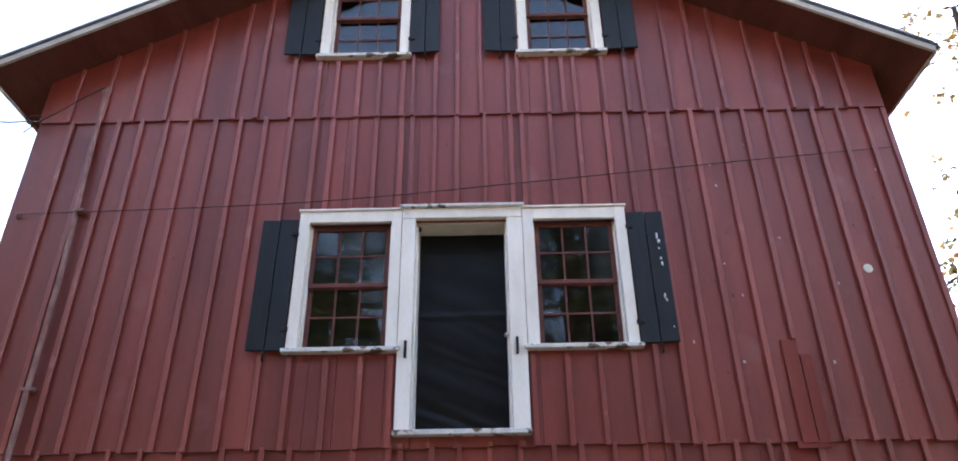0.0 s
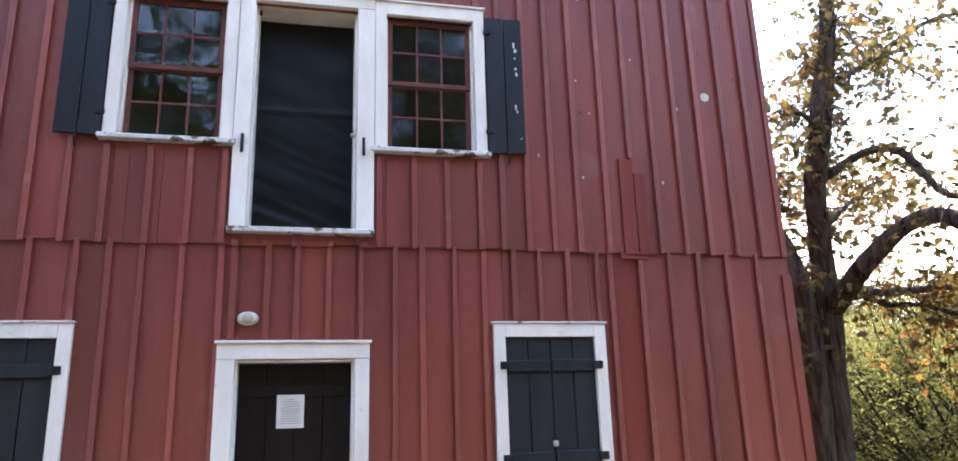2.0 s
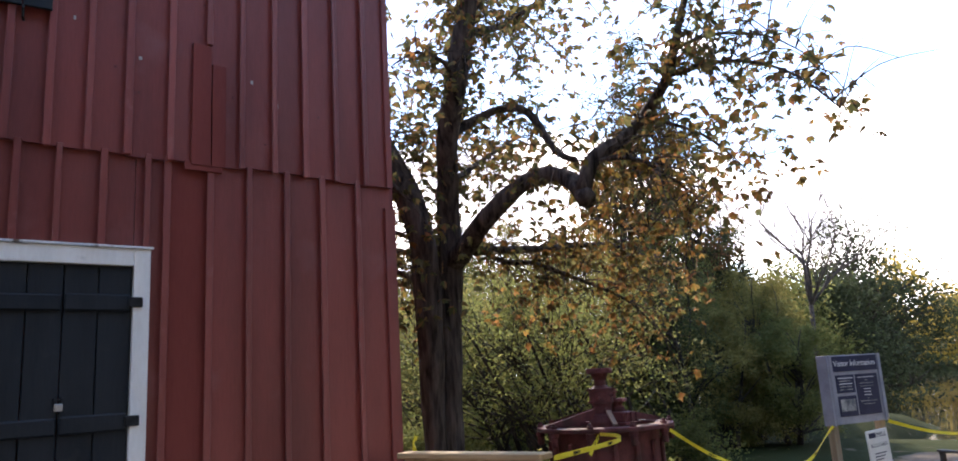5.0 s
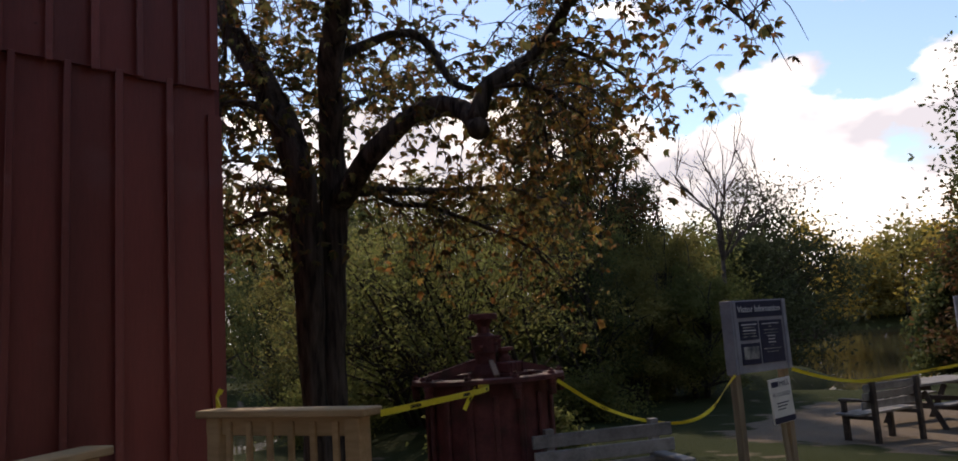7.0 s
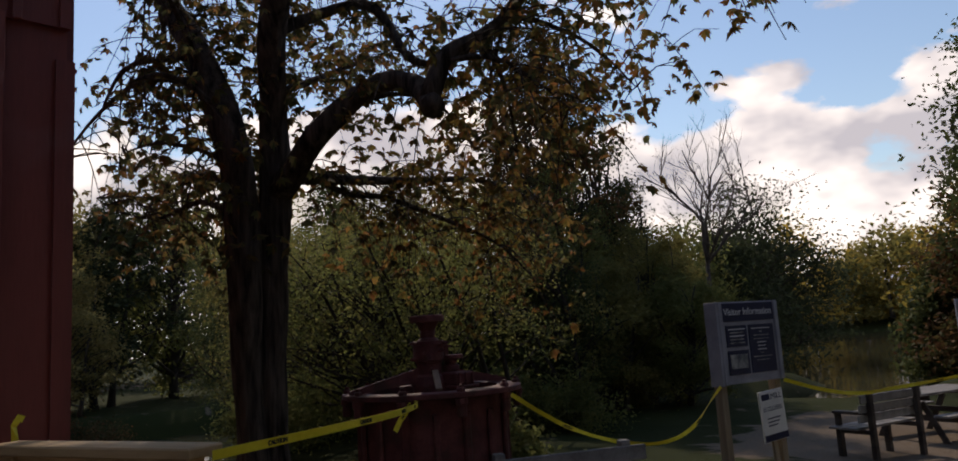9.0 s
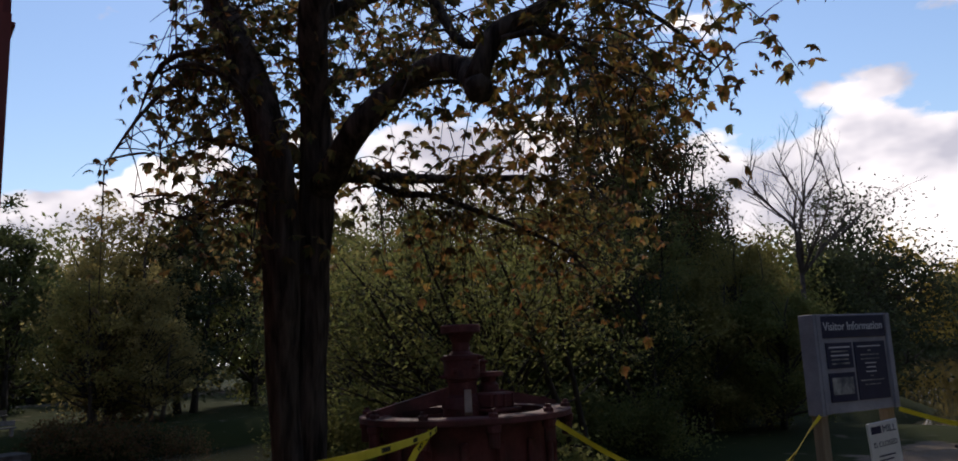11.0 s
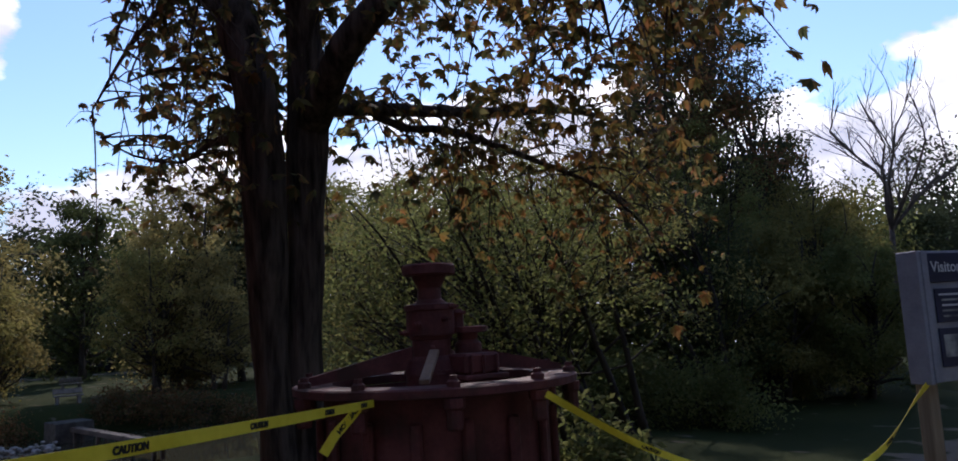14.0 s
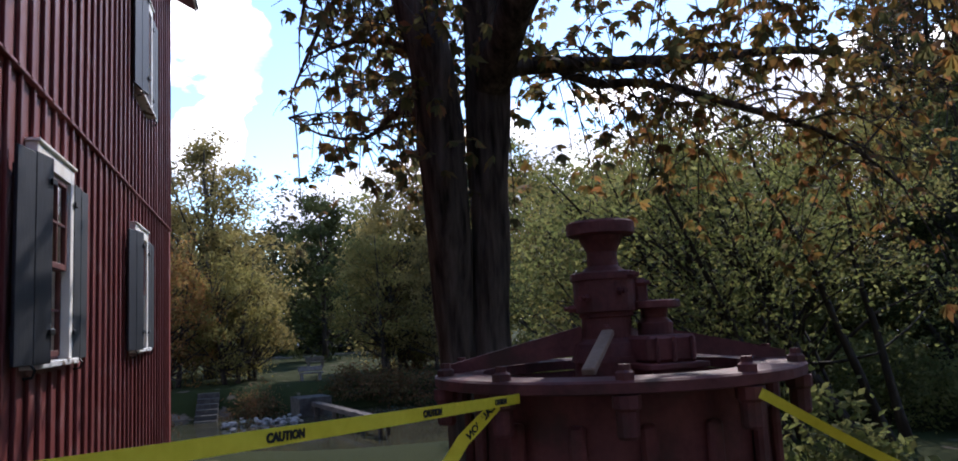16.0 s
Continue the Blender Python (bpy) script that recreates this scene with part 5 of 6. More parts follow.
# ---- the far bank: dock, steps, rocks, benches, car, road wall ----
dock = empty("dock", pose(7.7, 25.9, 0), "low weathered wooden dock over the pond", "dock")
dv = Vector((9.3, 18.9, 0)) - Vector((7.7, 25.9, 0))
dang = math.degrees(math.atan2(dv.y, dv.x))
for i in range(34):
    part("plank", box(0.21 * i, 0.21 * i + 0.2, -0.15, 0.15, -1.49, -1.46, 0, pose(0, 0, 0, 0, 0, dang)), DARK_WOOD, dock)
for s in (-0.12, 0.12):
    part("beam", box(0, 7.1, s - 0.04, s + 0.04, -1.60, -1.491, 0, pose(0, 0, 0, 0, 0, dang)), DARK_WOOD, dock)
    for i in range(4):
        part("dock_post", box(0.3 + 2.1 * i, 0.40 + 2.1 * i, s - 0.05, s + 0.05, -3.2, -1.44, 0.01, pose(0, 0, 0, 0, 0, dang)), DARK_WOOD, dock)
part("abutment", box(-1.2, -0.01, -0.6, 0.6, -3.0, -1.3, 0.02, pose(0, 0, 0, 0, 0, dang)), BANK_STONE, dock, "dark concrete dock abutment")
steps_ob = empty("bank_steps", pose(3.9, 26.4, -1.9), "grey stone steps down the far bank", "steps")
for i in range(6):
    part("step", box(-0.38, 0.38, 0.34 * i, 0.34 * i + 0.36, 0.17 * i - 0.3, 0.17 * i, 0.01), BANK_STONE, steps_ob)


def rock(x, y, z, s, seed):
    r = random.Random(seed)
    bm = bmesh.new()
    bmesh.ops.create_icosphere(bm, subdivisions=2, radius=s)
    for v in bm.verts:
        v.co *= 1 + 0.28 * noise.noise(v.co * (1.6 / s) + Vector((seed, 0, 0)))
        v.co.z *= 0.6
    o = part("rock", bm, ROCK, None, "", False)
    o.matrix_basis = pose(x, y, z, 0, 0, r.uniform(0, 360))
    tagged(o, "pale rounded stone at the water's edge", "rock", "bank stones")


rr = random.Random(8)
for i in range(34):
    x = rr.uniform(4.6, 7.2)
    y = 24.6 + rr.gauss(0, 0.5) + (x - 5) * 0.5
    rock(x, y, WATER_Z + rr.uniform(0.0, 0.14), rr.uniform(0.06, 0.15), i)


def far_bench(x, y, turn, label):
    b = empty("stone_bench", pose(x, y, ground_z(x, y), 0, 0, turn) @ Matrix.Scale(0.68, 4), label, "bench", "far bank benches")
    part("seat", box(-0.75, 0.75, -0.2, 0.2, 0.42, 0.50, 0.02), CONCRETE, b)
    part("backrest", box(-0.75, 0.75, 0.2, 0.26, 0.55, 0.85, 0.02), CONCRETE, b)
    for s in (-0.55, 0.55):
        part("leg", box(s - 0.08, s + 0.08, -0.16, 0.26, -0.1, 0.419, 0.02), CONCRETE, b)


far_bench(8.6, 39.6, 10, "pale concrete bench on the far lawn")
far_bench(7.8, 30.2, 5, "pale concrete bench above the far bank")


def parked_car(m):
    c = empty("parked_car", m, "dark parked car under the trees beyond the lawn", "car")
    bm = bmesh.new()
    prof = [(-2.1, 0.35), (-2.15, 0.75), (-1.9, 0.92), (-1.2, 0.98), (-0.75, 1.42), (0.9, 1.42), (1.5, 1.0), (2.1, 0.95), (2.15, 0.4)]
    va = [bm.verts.new((x, -0.85, z)) for x, z in prof]
    vb = [bm.verts.new((x, 0.85, z)) for x, z in prof]
    bm.faces.new(va)
    bm.faces.new(list(reversed(vb)))
    for i in range(len(prof)):
        j = (i + 1) % len(prof)
        bm.faces.new((va[i], vb[i], vb[j], va[j]))
    bmesh.ops.recalc_face_normals(bm, faces=bm.faces)
    part("body", bm, CAR_PAINT, c)
    for s in (-0.856, 0.856):
        part("side_window", box(-0.7, 0.95, s - 0.004, s + 0.004, 1.02, 1.34, 0.002), GLASS, c)
        for x in (-1.35, 1.35):
            bm = bmesh.new()
            lathe(bm, [(0.30, -0.1), (0.33, -0.06), (0.33, 0.06), (0.30, 0.1)], 18, pose(x, s * 0.92, 0.32, 90, 0, 0))
            wheel = part("wheel", bm, RUBBER, c)
    for y in (-0.6, 0.6):
        part("headlight", box(-2.16, -2.12, y - 0.16, y + 0.16, 0.66, 0.78, 0.01), SIGN_WHITE, c)


parked_car(pose(10.6, 55.5, ground_z(10.6, 55.5), 0, 0, 20))


def white_house(m):
    h = empty("white_house", m, "white clapboard house beside the mill", "house")
    part("wall", box(-4, 4, 0, 6, -0.5, 5.2), CLAP, h)
    for i in range(44):
        part("clapboard", box(4.001, 4.02, 0, 6, -0.4 + 0.125 * i, -0.4 + 0.125 * i + 0.118, 0.0), CLAP, h)
        part("clapboard", box(-4, 4, -0.02, -0.001, -0.4 + 0.125 * i, -0.4 + 0.125 * i + 0.118, 0.0), CLAP, h)
    bm = bmesh.new()
    slab(bm, -4.3, 0, -0.3, 6.3, 5.2, 5.25, 7.4)
    slab(bm, 0, 4.3, -0.3, 6.3, 5.2, 7.4, 5.25)
    part("roof", bm, SHINGLE, h)


white_house(pose(-13.2, 5.0, 0))

# ---- trees ----
def np_mesh(name, verts, quads, mat):
    """A mesh of loose quads from arrays."""
    me = bpy.data.meshes.new(name)
    n = len(quads)
    me.vertices.add(len(verts))
    me.vertices.foreach_set("co", np.asarray(verts, np.float32).ravel())
    me.loops.add(n * 4)
    me.loops.foreach_set("vertex_index", np.asarray(quads, np.int32).ravel())
    me.polygons.add(n)
    me.polygons.foreach_set("loop_start", np.arange(0, n * 4, 4, dtype=np.int32))
    me.polygons.foreach_set("loop_total", np.full(n, 4, np.int32))
    me.materials.append(mat)
    me.update()
    return me


def unit(v):
    return v / np.maximum(np.linalg.norm(v, axis=1, keepdims=True), 1e-6)


def leaf_quads(rng, at, size, droop=0.25, narrow=0.5):
    """Small pointed leaves at the given places, each a folded lozenge turned at random."""
    n = len(at)
    d = rng.normal(size=(n, 3))
    d[:, 2] = d[:, 2] * 0.7 - droop
    d = unit(d)
    s = unit(np.cross(d, rng.normal(size=(n, 3)) * 0.8 + np.array([0.0, 0.0, 0.7])))
    up = np.cross(s, d)
    ln = (size * rng.uniform(0.6, 1.35, n))[:, None]
    a, c = at, at + d * ln
    b = at + d * ln * 0.45 + s * ln * narrow * 0.5 + up * ln * 0.08
    e = at + d * ln * 0.45 - s * ln * narrow * 0.5 + up * ln * 0.08
    v = np.stack([a, b, c, e], 1).reshape(-1, 3)
    return v, np.arange(4 * n).reshape(n, 4)


def tree(name, x, y, height, radius, seed, mat, label, leaves=6000, leaf=0.16, clumps=46, base=0.22, trunk=0.0, lean=(0.0, 0.0), bark=None, stems=1, spread=0.34, group="wood", squash=1.0, limbs=True, z=None):
    """A tree: tapered trunk, limbs out to many clumps, and a crown of single leaves round the clumps."""
    rng, rnd = np.random.default_rng(seed), random.Random(seed)
    g = ground_z(x, y) - 0.1 if z is None else z
    t = empty(name, pose(x, y, g), label, "tree", group)
    trunk = trunk or height * 0.022
    # clump places in an uneven egg
    u = unit(rng.normal(size=(clumps, 3)))
    rad = rng.uniform(0.35, 1.0, clumps) ** 0.55
    uneven = 1 + 0.28 * np.sin(3 * np.arctan2(u[:, 1], u[:, 0]) + seed) * np.cos(2.3 * u[:, 2] + seed * 0.7)
    c = u * (rad * uneven)[:, None] * np.array([radius, radius * squash, height * (1 - base) * 0.5])
    c[:, 2] += height * (base + (1 - base) * 0.5)
    taper = np.clip(1.25 - 0.75 * (c[:, 2] / height), 0.35, 1.0)
    c[:, 0] = c[:, 0] * taper + lean[0] * c[:, 2] / height
    c[:, 1] = c[:, 1] * taper + lean[1] * c[:, 2] / height
    bm = bmesh.new()
    for k in range(stems):
        a = 2 * math.pi * k / stems + seed
        off = 0.0 if stems == 1 else radius * 0.12
        top = Vector((lean[0] * 0.85 + off * 4 * math.cos(a) * (stems > 1), lean[1] * 0.85 + off * 4 * math.sin(a) * (stems > 1), height * 0.88))
        pts = []
        for i in range(9):
            f = i / 8
            pts.append(Vector((off * math.cos(a), off * math.sin(a), 0)).lerp(top, f) + Vector((noise.noise((f * 3, seed, k)), noise.noise((f * 3, k, seed)), 0)) * 0.05 * height * f)
        tube(bm, pts, [trunk * (1.35 if i == 0 else 1.0) * (1 - 0.86 * i / 8) / math.sqrt(stems) for i in range(9)], 8)
        if k == 0:
            main = pts
    if limbs:
        for p in c[: min(clumps, 60)]:
            p = Vector(p)
            f = max(0.12, min(0.9, (p.z / height) - rnd.uniform(0.12, 0.3)))
            i = f * 8
            s0 = main[int(i)].lerp(main[min(8, int(i) + 1)], i - int(i))
            mid = s0.lerp(p, 0.55) + Vector((rnd.gauss(0, 1), rnd.gauss(0, 1), rnd.gauss(0.5, 1))) * 0.05 * height
            r0 = trunk * (1 - 0.8 * f) * 0.6 / math.sqrt(stems)
            tube(bm, smooth_line([s0, mid, p], max(0.4, height * 0.06)), np.linspace(r0, r0 * 0.22, len(smooth_line([s0, mid, p], max(0.4, height * 0.06)))).tolist(), 5)
    part("trunk", bm, bark or BARK_FAR, t, "", True)
    which = rng.integers(0, clumps, leaves)
    sz = radius * spread * rng.uniform(0.6, 1.3, clumps)
    off = rng.normal(size=(leaves, 3)) * np.array([1, 1, 0.75])
    at = c[which] + off * sz[which][:, None] * 0.62
    at = at[at[:, 2] > 0.05]
    v, q = leaf_quads(rng, at, leaf)
    cr = new("crown", np_mesh("crown", v, q, mat))
    cr.parent = t
    return t


# the old two-stemmed chestnut
LEAFY = 0.58


def chestnut():
    g = ground_z(7.8, 4.1) - 0.15
    t = empty("chestnut_tree", pose(0, 0, 0), "old two-stemmed chestnut tree with sparse yellowing leaves", "tree")
    rng, rnd = np.random.default_rng(21), random.Random(21)
    limbs = [
        ("trunk", [(7.68, 4.06, g), (7.60, 4.01, 0.2), (7.546, 3.99, 1.0), (7.477, 3.916, 2.0), (7.417, 3.865, 3.0), (7.356, 3.861, 3.6), (7.238, 4.067, 4.3), (7.19, 4.618, 5.2), (7.01, 5.40, 6.4), (6.85, 5.8, 8.0), (6.7, 6.0, 9.6)],
         [0.27, 0.19, 0.172, 0.185, 0.192, 0.192, 0.20, 0.18, 0.132, 0.085, 0.04]),
        ("trunk", [(7.83, 4.02, g), (7.83, 4.0, 0.2), (7.834, 3.985, 1.0), (7.882, 3.977, 2.0), (7.915, 3.964, 3.0), (7.92, 3.922, 3.6), (7.822, 3.797, 4.3), (7.68, 3.48, 5.2), (7.62, 2.95, 6.4), (7.70, 2.7, 7.6), (7.75, 2.6, 9.0), (7.9, 2.6, 10.6)],
         [0.27, 0.19, 0.172, 0.178, 0.20, 0.205, 0.172, 0.165, 0.15, 0.11, 0.075, 0.035]),
        ("limb", [(7.93, 3.93, 3.2), (7.94, 3.5, 3.45), (7.97, 3.1, 3.72), (8.15, 2.8, 4.02), (8.32, 2.55, 4.22), (8.46, 2.2, 4.26), (8.42, 1.75, 4.05), (8.31, 1.45, 3.80)],
         [0.17, 0.155, 0.14, 0.13, 0.12, 0.115, 0.115, 0.12]),
        ("limb", [(8.31, 1.45, 3.80), (8.38, 1.42, 4.0), (8.46, 1.40, 4.22), (8.62, 1.28, 4.38), (8.8, 1.2, 4.48), (9.24, 1.11, 4.87), (9.15, 0.6, 5.2), (8.98, 0.28, 5.5), (9.0, 0.0, 6.2), (9.2, -0.3, 7.0)],
         [0.12, 0.105, 0.10, 0.09, 0.085, 0.075, 0.065, 0.055, 0.04, 0.02]),
        ("stub", [(8.40, 1.66, 4.0), (8.34, 1.52, 3.84), (8.28, 1.40, 3.74), (8.23, 1.33, 3.68), (8.21, 1.30, 3.65)], [0.10, 0.12, 0.135, 0.11, 0.05]),
        ("limb", [(7.70, 3.52, 5.1), (8.1, 3.6, 5.36), (8.72, 3.5, 5.70), (8.8, 2.92, 5.48), (8.83, 2.4, 4.70), (8.75, 1.95, 4.45)], [0.09, 0.08, 0.07, 0.065, 0.055, 0.04]),
        ("limb", [(7.95, 3.95, 3.38), (8.3, 3.9, 3.44), (9.3, 3.9, 3.52), (10.15, 3.84, 3.59), (11.2, 3.8, 3.71), (12.0, 3.68, 3.57), (12.8, 3.5, 3.3)], [0.10, 0.085, 0.066, 0.056, 0.04, 0.028, 0.012]),
        ("limb", [(8.6, 3.97, 3.46), (8.94, 3.88, 3.29), (9.4, 3.72, 3.27), (10.1, 3.48, 3.02), (11.2, 3.4, 2.68), (11.8, 3.3, 2.2)], [0.045, 0.045, 0.042, 0.034, 0.022, 0.01]),
        ("limb", [(7.42, 3.88, 2.9), (7.2, 4.5, 3.15), (6.95, 5.05, 3.02), (6.5, 5.05, 3.06), (6.2, 5.0, 3.2)], [0.05, 0.035, 0.022, 0.012, 0.006]),
        ("limb", [(7.40, 3.9, 3.3), (7.6, 5.4, 3.7), (7.85, 6.5, 3.85), (7.7, 7.4, 3.6)], [0.06, 0.045, 0.03, 0.012]),
        ("limb", [(7.22, 4.25, 4.6), (6.9, 5.5, 4.9), (6.6, 6.3, 4.6), (6.3, 6.9, 4.0)], [0.05, 0.04, 0.025, 0.01]),
        ("limb", [(7.16, 4.75, 5.4), (7.2, 5.6, 6.0), (7.6, 6.5, 6.0), (7.8, 7.2, 5.4)], [0.06, 0.045, 0.03, 0.01]),
        ("limb", [(7.28, 4.0, 4.1), (6.9, 3.9, 4.35), (6.5, 3.9, 4.45), (6.2, 4.0, 4.3)], [0.05, 0.036, 0.024, 0.01]),
        ("limb", [(7.2, 4.3, 4.7), (6.8, 4.0, 5.1), (6.5, 3.7, 5.3), (6.2, 3.5, 5.2)], [0.05, 0.036, 0.024, 0.01]),
        ("limb", [(7.38, 3.9, 3.5), (7.1, 4.3, 3.75), (6.75, 4.6, 3.85), (6.4, 4.7, 3.7)], [0.04, 0.03, 0.02, 0.008]),
        ("limb", [(7.64, 3.2, 5.8), (7.3, 3.0, 6.0), (6.9, 3.1, 6.1), (6.6, 3.3, 5.9)], [0.05, 0.036, 0.024, 0.01]),
        ("limb", [(7.2, 4.5, 5.0), (6.6, 4.9, 4.9), (6.45, 5.2, 4.7), (6.35, 5.4, 4.3)], [0.05, 0.036, 0.024, 0.01]),
        ("limb", [(7.08, 5.1, 5.9), (6.6, 4.4, 6.4), (6.4, 4.2, 6.6), (6.3, 4.0, 6.4)], [0.06, 0.04, 0.026, 0.01]),
        ("limb", [(7.63, 3.0, 6.3), (7.9, 3.4, 6.8), (7.6, 2.6, 7.2), (7.2, 1.9, 7.1)], [0.06, 0.05, 0.03, 0.01]),
        ("limb", [(7.62, 2.92, 6.5), (8.9, 3.5, 7.2), (9.5, 2.6, 7.6), (10.2, 1.8, 7.4)], [0.07, 0.055, 0.035, 0.012]),
        ("limb", [(7.69, 2.75, 7.3), (9.2, 4.3, 7.9), (10.2, 4.4, 8.0), (11.2, 4.3, 7.4)], [0.06, 0.05, 0.03, 0.012]),
        ("limb", [(9.24, 1.11, 4.87), (9.8, 1.0, 4.85), (10.4, 0.8, 4.65), (10.9, 0.6, 4.2)], [0.04, 0.03, 0.02, 0.008]),
        ("limb", [(9.1, 0.5, 5.25), (9.3, -0.3, 5.2), (9.4, -1.0, 4.8), (9.4, -1.5, 4.2)], [0.035, 0.026, 0.018, 0.008]),
        ("limb", [(8.98, 0.28, 5.5), (9.4, 0.0, 5.7), (9.9, -0.5, 5.6), (10.3, -0.9, 5.2)], [0.03, 0.024, 0.016, 0.006]),
        ("limb", [(7.80, 3.75, 4.4), (9.0, 4.5, 5.1), (10.2, 5.0, 5.8), (11.0, 5.5, 6.2)], [0.06, 0.045, 0.03, 0.01]),
        ("limb", [(8.8, 1.2, 4.48), (9.2, 1.3, 4.35), (9.6, 1.5, 3.95), (9.9, 1.7, 3.5)], [0.035, 0.028, 0.018, 0.008]),
        ("limb", [(9.24, 1.11, 4.87), (9.5, 1.5, 4.75), (9.8, 2.0, 4.4), (10.2, 2.4, 4.0)], [0.035, 0.028, 0.018, 0.008]),
        ("limb", [(8.46, 1.40, 4.22), (8.7, 0.95, 4.2), (9.0, 0.65, 3.95), (9.3, 0.4, 3.6)], [0.035, 0.028, 0.018, 0.008]),
        ("limb", [(8.25, 2.75, 4.1), (8.9, 2.6, 4.3), (9.6, 2.6, 4.2), (10.3, 2.8, 3.8)], [0.04, 0.03, 0.02, 0.008]),
        ("limb", [(7.66, 3.3, 5.6), (8.6, 4.8, 6.0), (9.3, 5.5, 6.1), (10.0, 6.0, 5.7)], [0.05, 0.04, 0.026, 0.01]),
    ]
    ends = []
    twigs = bmesh.new()
    for i, (nm, pts, rad) in enumerate(limbs):
        line = smooth_line(pts, 0.12 if i < 4 else 0.16)
        f = np.linspace(0, 1, len(line))
        seglen = np.cumsum([0] + [(Vector(b) - Vector(a)).length for a, b in zip(pts, pts[1:])])
        rr_ = np.interp(f, seglen / seglen[-1], rad)
        bm = bmesh.new()
        tube(bm, line, rr_.tolist(), 16 if i < 3 else 9, 0.22 if i < 5 else 0.12)
        part(nm, bm, BARK, t, "", True)
        if nm == "stub":
            continue
        # side branches with leaf clusters off the thinner wood
        big = len(pts) > 9
        for k, p in enumerate(line):
            if rr_[k] > (0.15 if big else 0.095) or p.z < 2.3 or rnd.random() > 0.86:
                continue
            for _ in range(2 if rr_[k] < 0.07 else 1):
                d = Vector((rnd.gauss(0, 1), rnd.gauss(0, 1), rnd.gauss(0.1, 0.55))).normalized()
                ln = rnd.uniform(0.4, 1.35)
                droop = rnd.uniform(0.05, 0.45) if rnd.random() < 0.7 else rnd.uniform(0.5, 1.0)
                if p.x + d.x * ln < 6.35:
                    d.x = abs(d.x)
                q = [p, p + d * ln * 0.5 + Vector((0, 0, 0.03 * ln)), p + d * ln + Vector((0, 0, -droop * ln))]
                sl = smooth_line(q, 0.13)
                tube(twigs, sl, np.linspace(0.012, 0.004, len(sl)).tolist(), 4)
                ends.append((sl[-1], 1.0))
                for s in sl[1:]:
                    if rnd.random() < LEAFY * (0.85 if i in (6, 7) else 1.0):
                        ends.append((s + Vector((rnd.gauss(0, 0.13), rnd.gauss(0, 0.13), rnd.gauss(-0.08, 0.1))), rnd.uniform(0.75, 1.0)))
                if rnd.random() < 0.6 and len(sl) > 2:
                    h0 = sl[len(sl) // 2]
                    d2 = (d + Vector((rnd.gauss(0, .7), rnd.gauss(0, .7), rnd.gauss(-0.2, .5)))).normalized()
                    s2l = smooth_line([h0, h0 + d2 * 0.3, h0 + d2 * 0.6 + Vector((0, 0, -0.2))], 0.14)
                    tube(twigs, s2l, np.linspace(0.007, 0.003, len(s2l)).tolist(), 4)
                    for s in s2l[1:]:
                        if rnd.random() < LEAFY:
                            ends.append((s + Vector((rnd.gauss(0, 0.1), rnd.gauss(0, 0.1), rnd.gauss(-0.06, 0.08))), 0.85))
    # fine hanging twigs under the low branch
    for k in range(64):
        x = rnd.uniform(8.5, 12.4)
        p = Vector((x, 3.9 - (x - 8.7) * 0.1 + rnd.gauss(0, 0.15), 3.5 if rnd.random() < 0.6 else 3.2 - max(0, x - 9.5) * 0.25))
        q = [p, p + Vector((rnd.uniform(0, 0.5), rnd.gauss(0, 0.2), -rnd.uniform(0.1, 0.35))), p + Vector((rnd.uniform(0.2, 1.1), rnd.gauss(0, 0.3), -rnd.uniform(0.4, 1.2)))]
        sl = smooth_line(q, 0.15)
        tube(twigs, sl, np.linspace(0.009, 0.003, len(sl)).tolist(), 4)
        for q3 in sl[1:]:
            if rnd.random() < 0.5:
                ends.append((q3, 0.6))
    part("twig_mass", twigs, BARK, t)["kind"] = "stuff"
    sets = {False: ([], []), True: ([], [])}
    for p, s in ends:
        if p.x < 6.2 or p.y < -1.5 or (p.x < 7.2 and rnd.random() < 0.42):
            continue
        verts, quads = sets[rnd.random() < 0.16 + 0.62 * ramp01(p.x, 8.0, 9.6) * ramp01(5.6 - p.z, 0, 1.6)]
        for _ in range(rnd.choice((1, 1, 1, 2))):
            c = np.array(p) + rng.normal(size=3) * 0.07
            axis = rng.normal(size=3) * 0.45 + np.array([0, 0, -0.35])
            axis /= np.linalg.norm(axis)
            ref = np.cross(axis, rng.normal(size=3))
            ref /= np.linalg.norm(ref)
            ref2 = np.cross(axis, ref)
            n = rnd.choice((5, 5, 6, 7))
            for k in range(n):
                a = (k - (n - 1) / 2) * 0.72
                d = (ref * math.cos(a) + ref2 * math.sin(a)) + axis * 0.15 + np.array([0, 0, -0.75])
                d /= np.linalg.norm(d)
                ln = s * rnd.uniform(0.095, 0.155) * (1.15 - 0.12 * abs(k - n // 2))
                sd = np.cross(d, axis)
                sd /= max(1e-6, np.linalg.norm(sd))
                b = len(verts)
                verts += [c, c + d * ln * 0.55 + sd * ln * 0.19 - axis * 0.012, c + d * ln, c + d * ln * 0.55 - sd * ln * 0.19 - axis * 0.012]
                quads.append((b, b + 1, b + 2, b + 3))
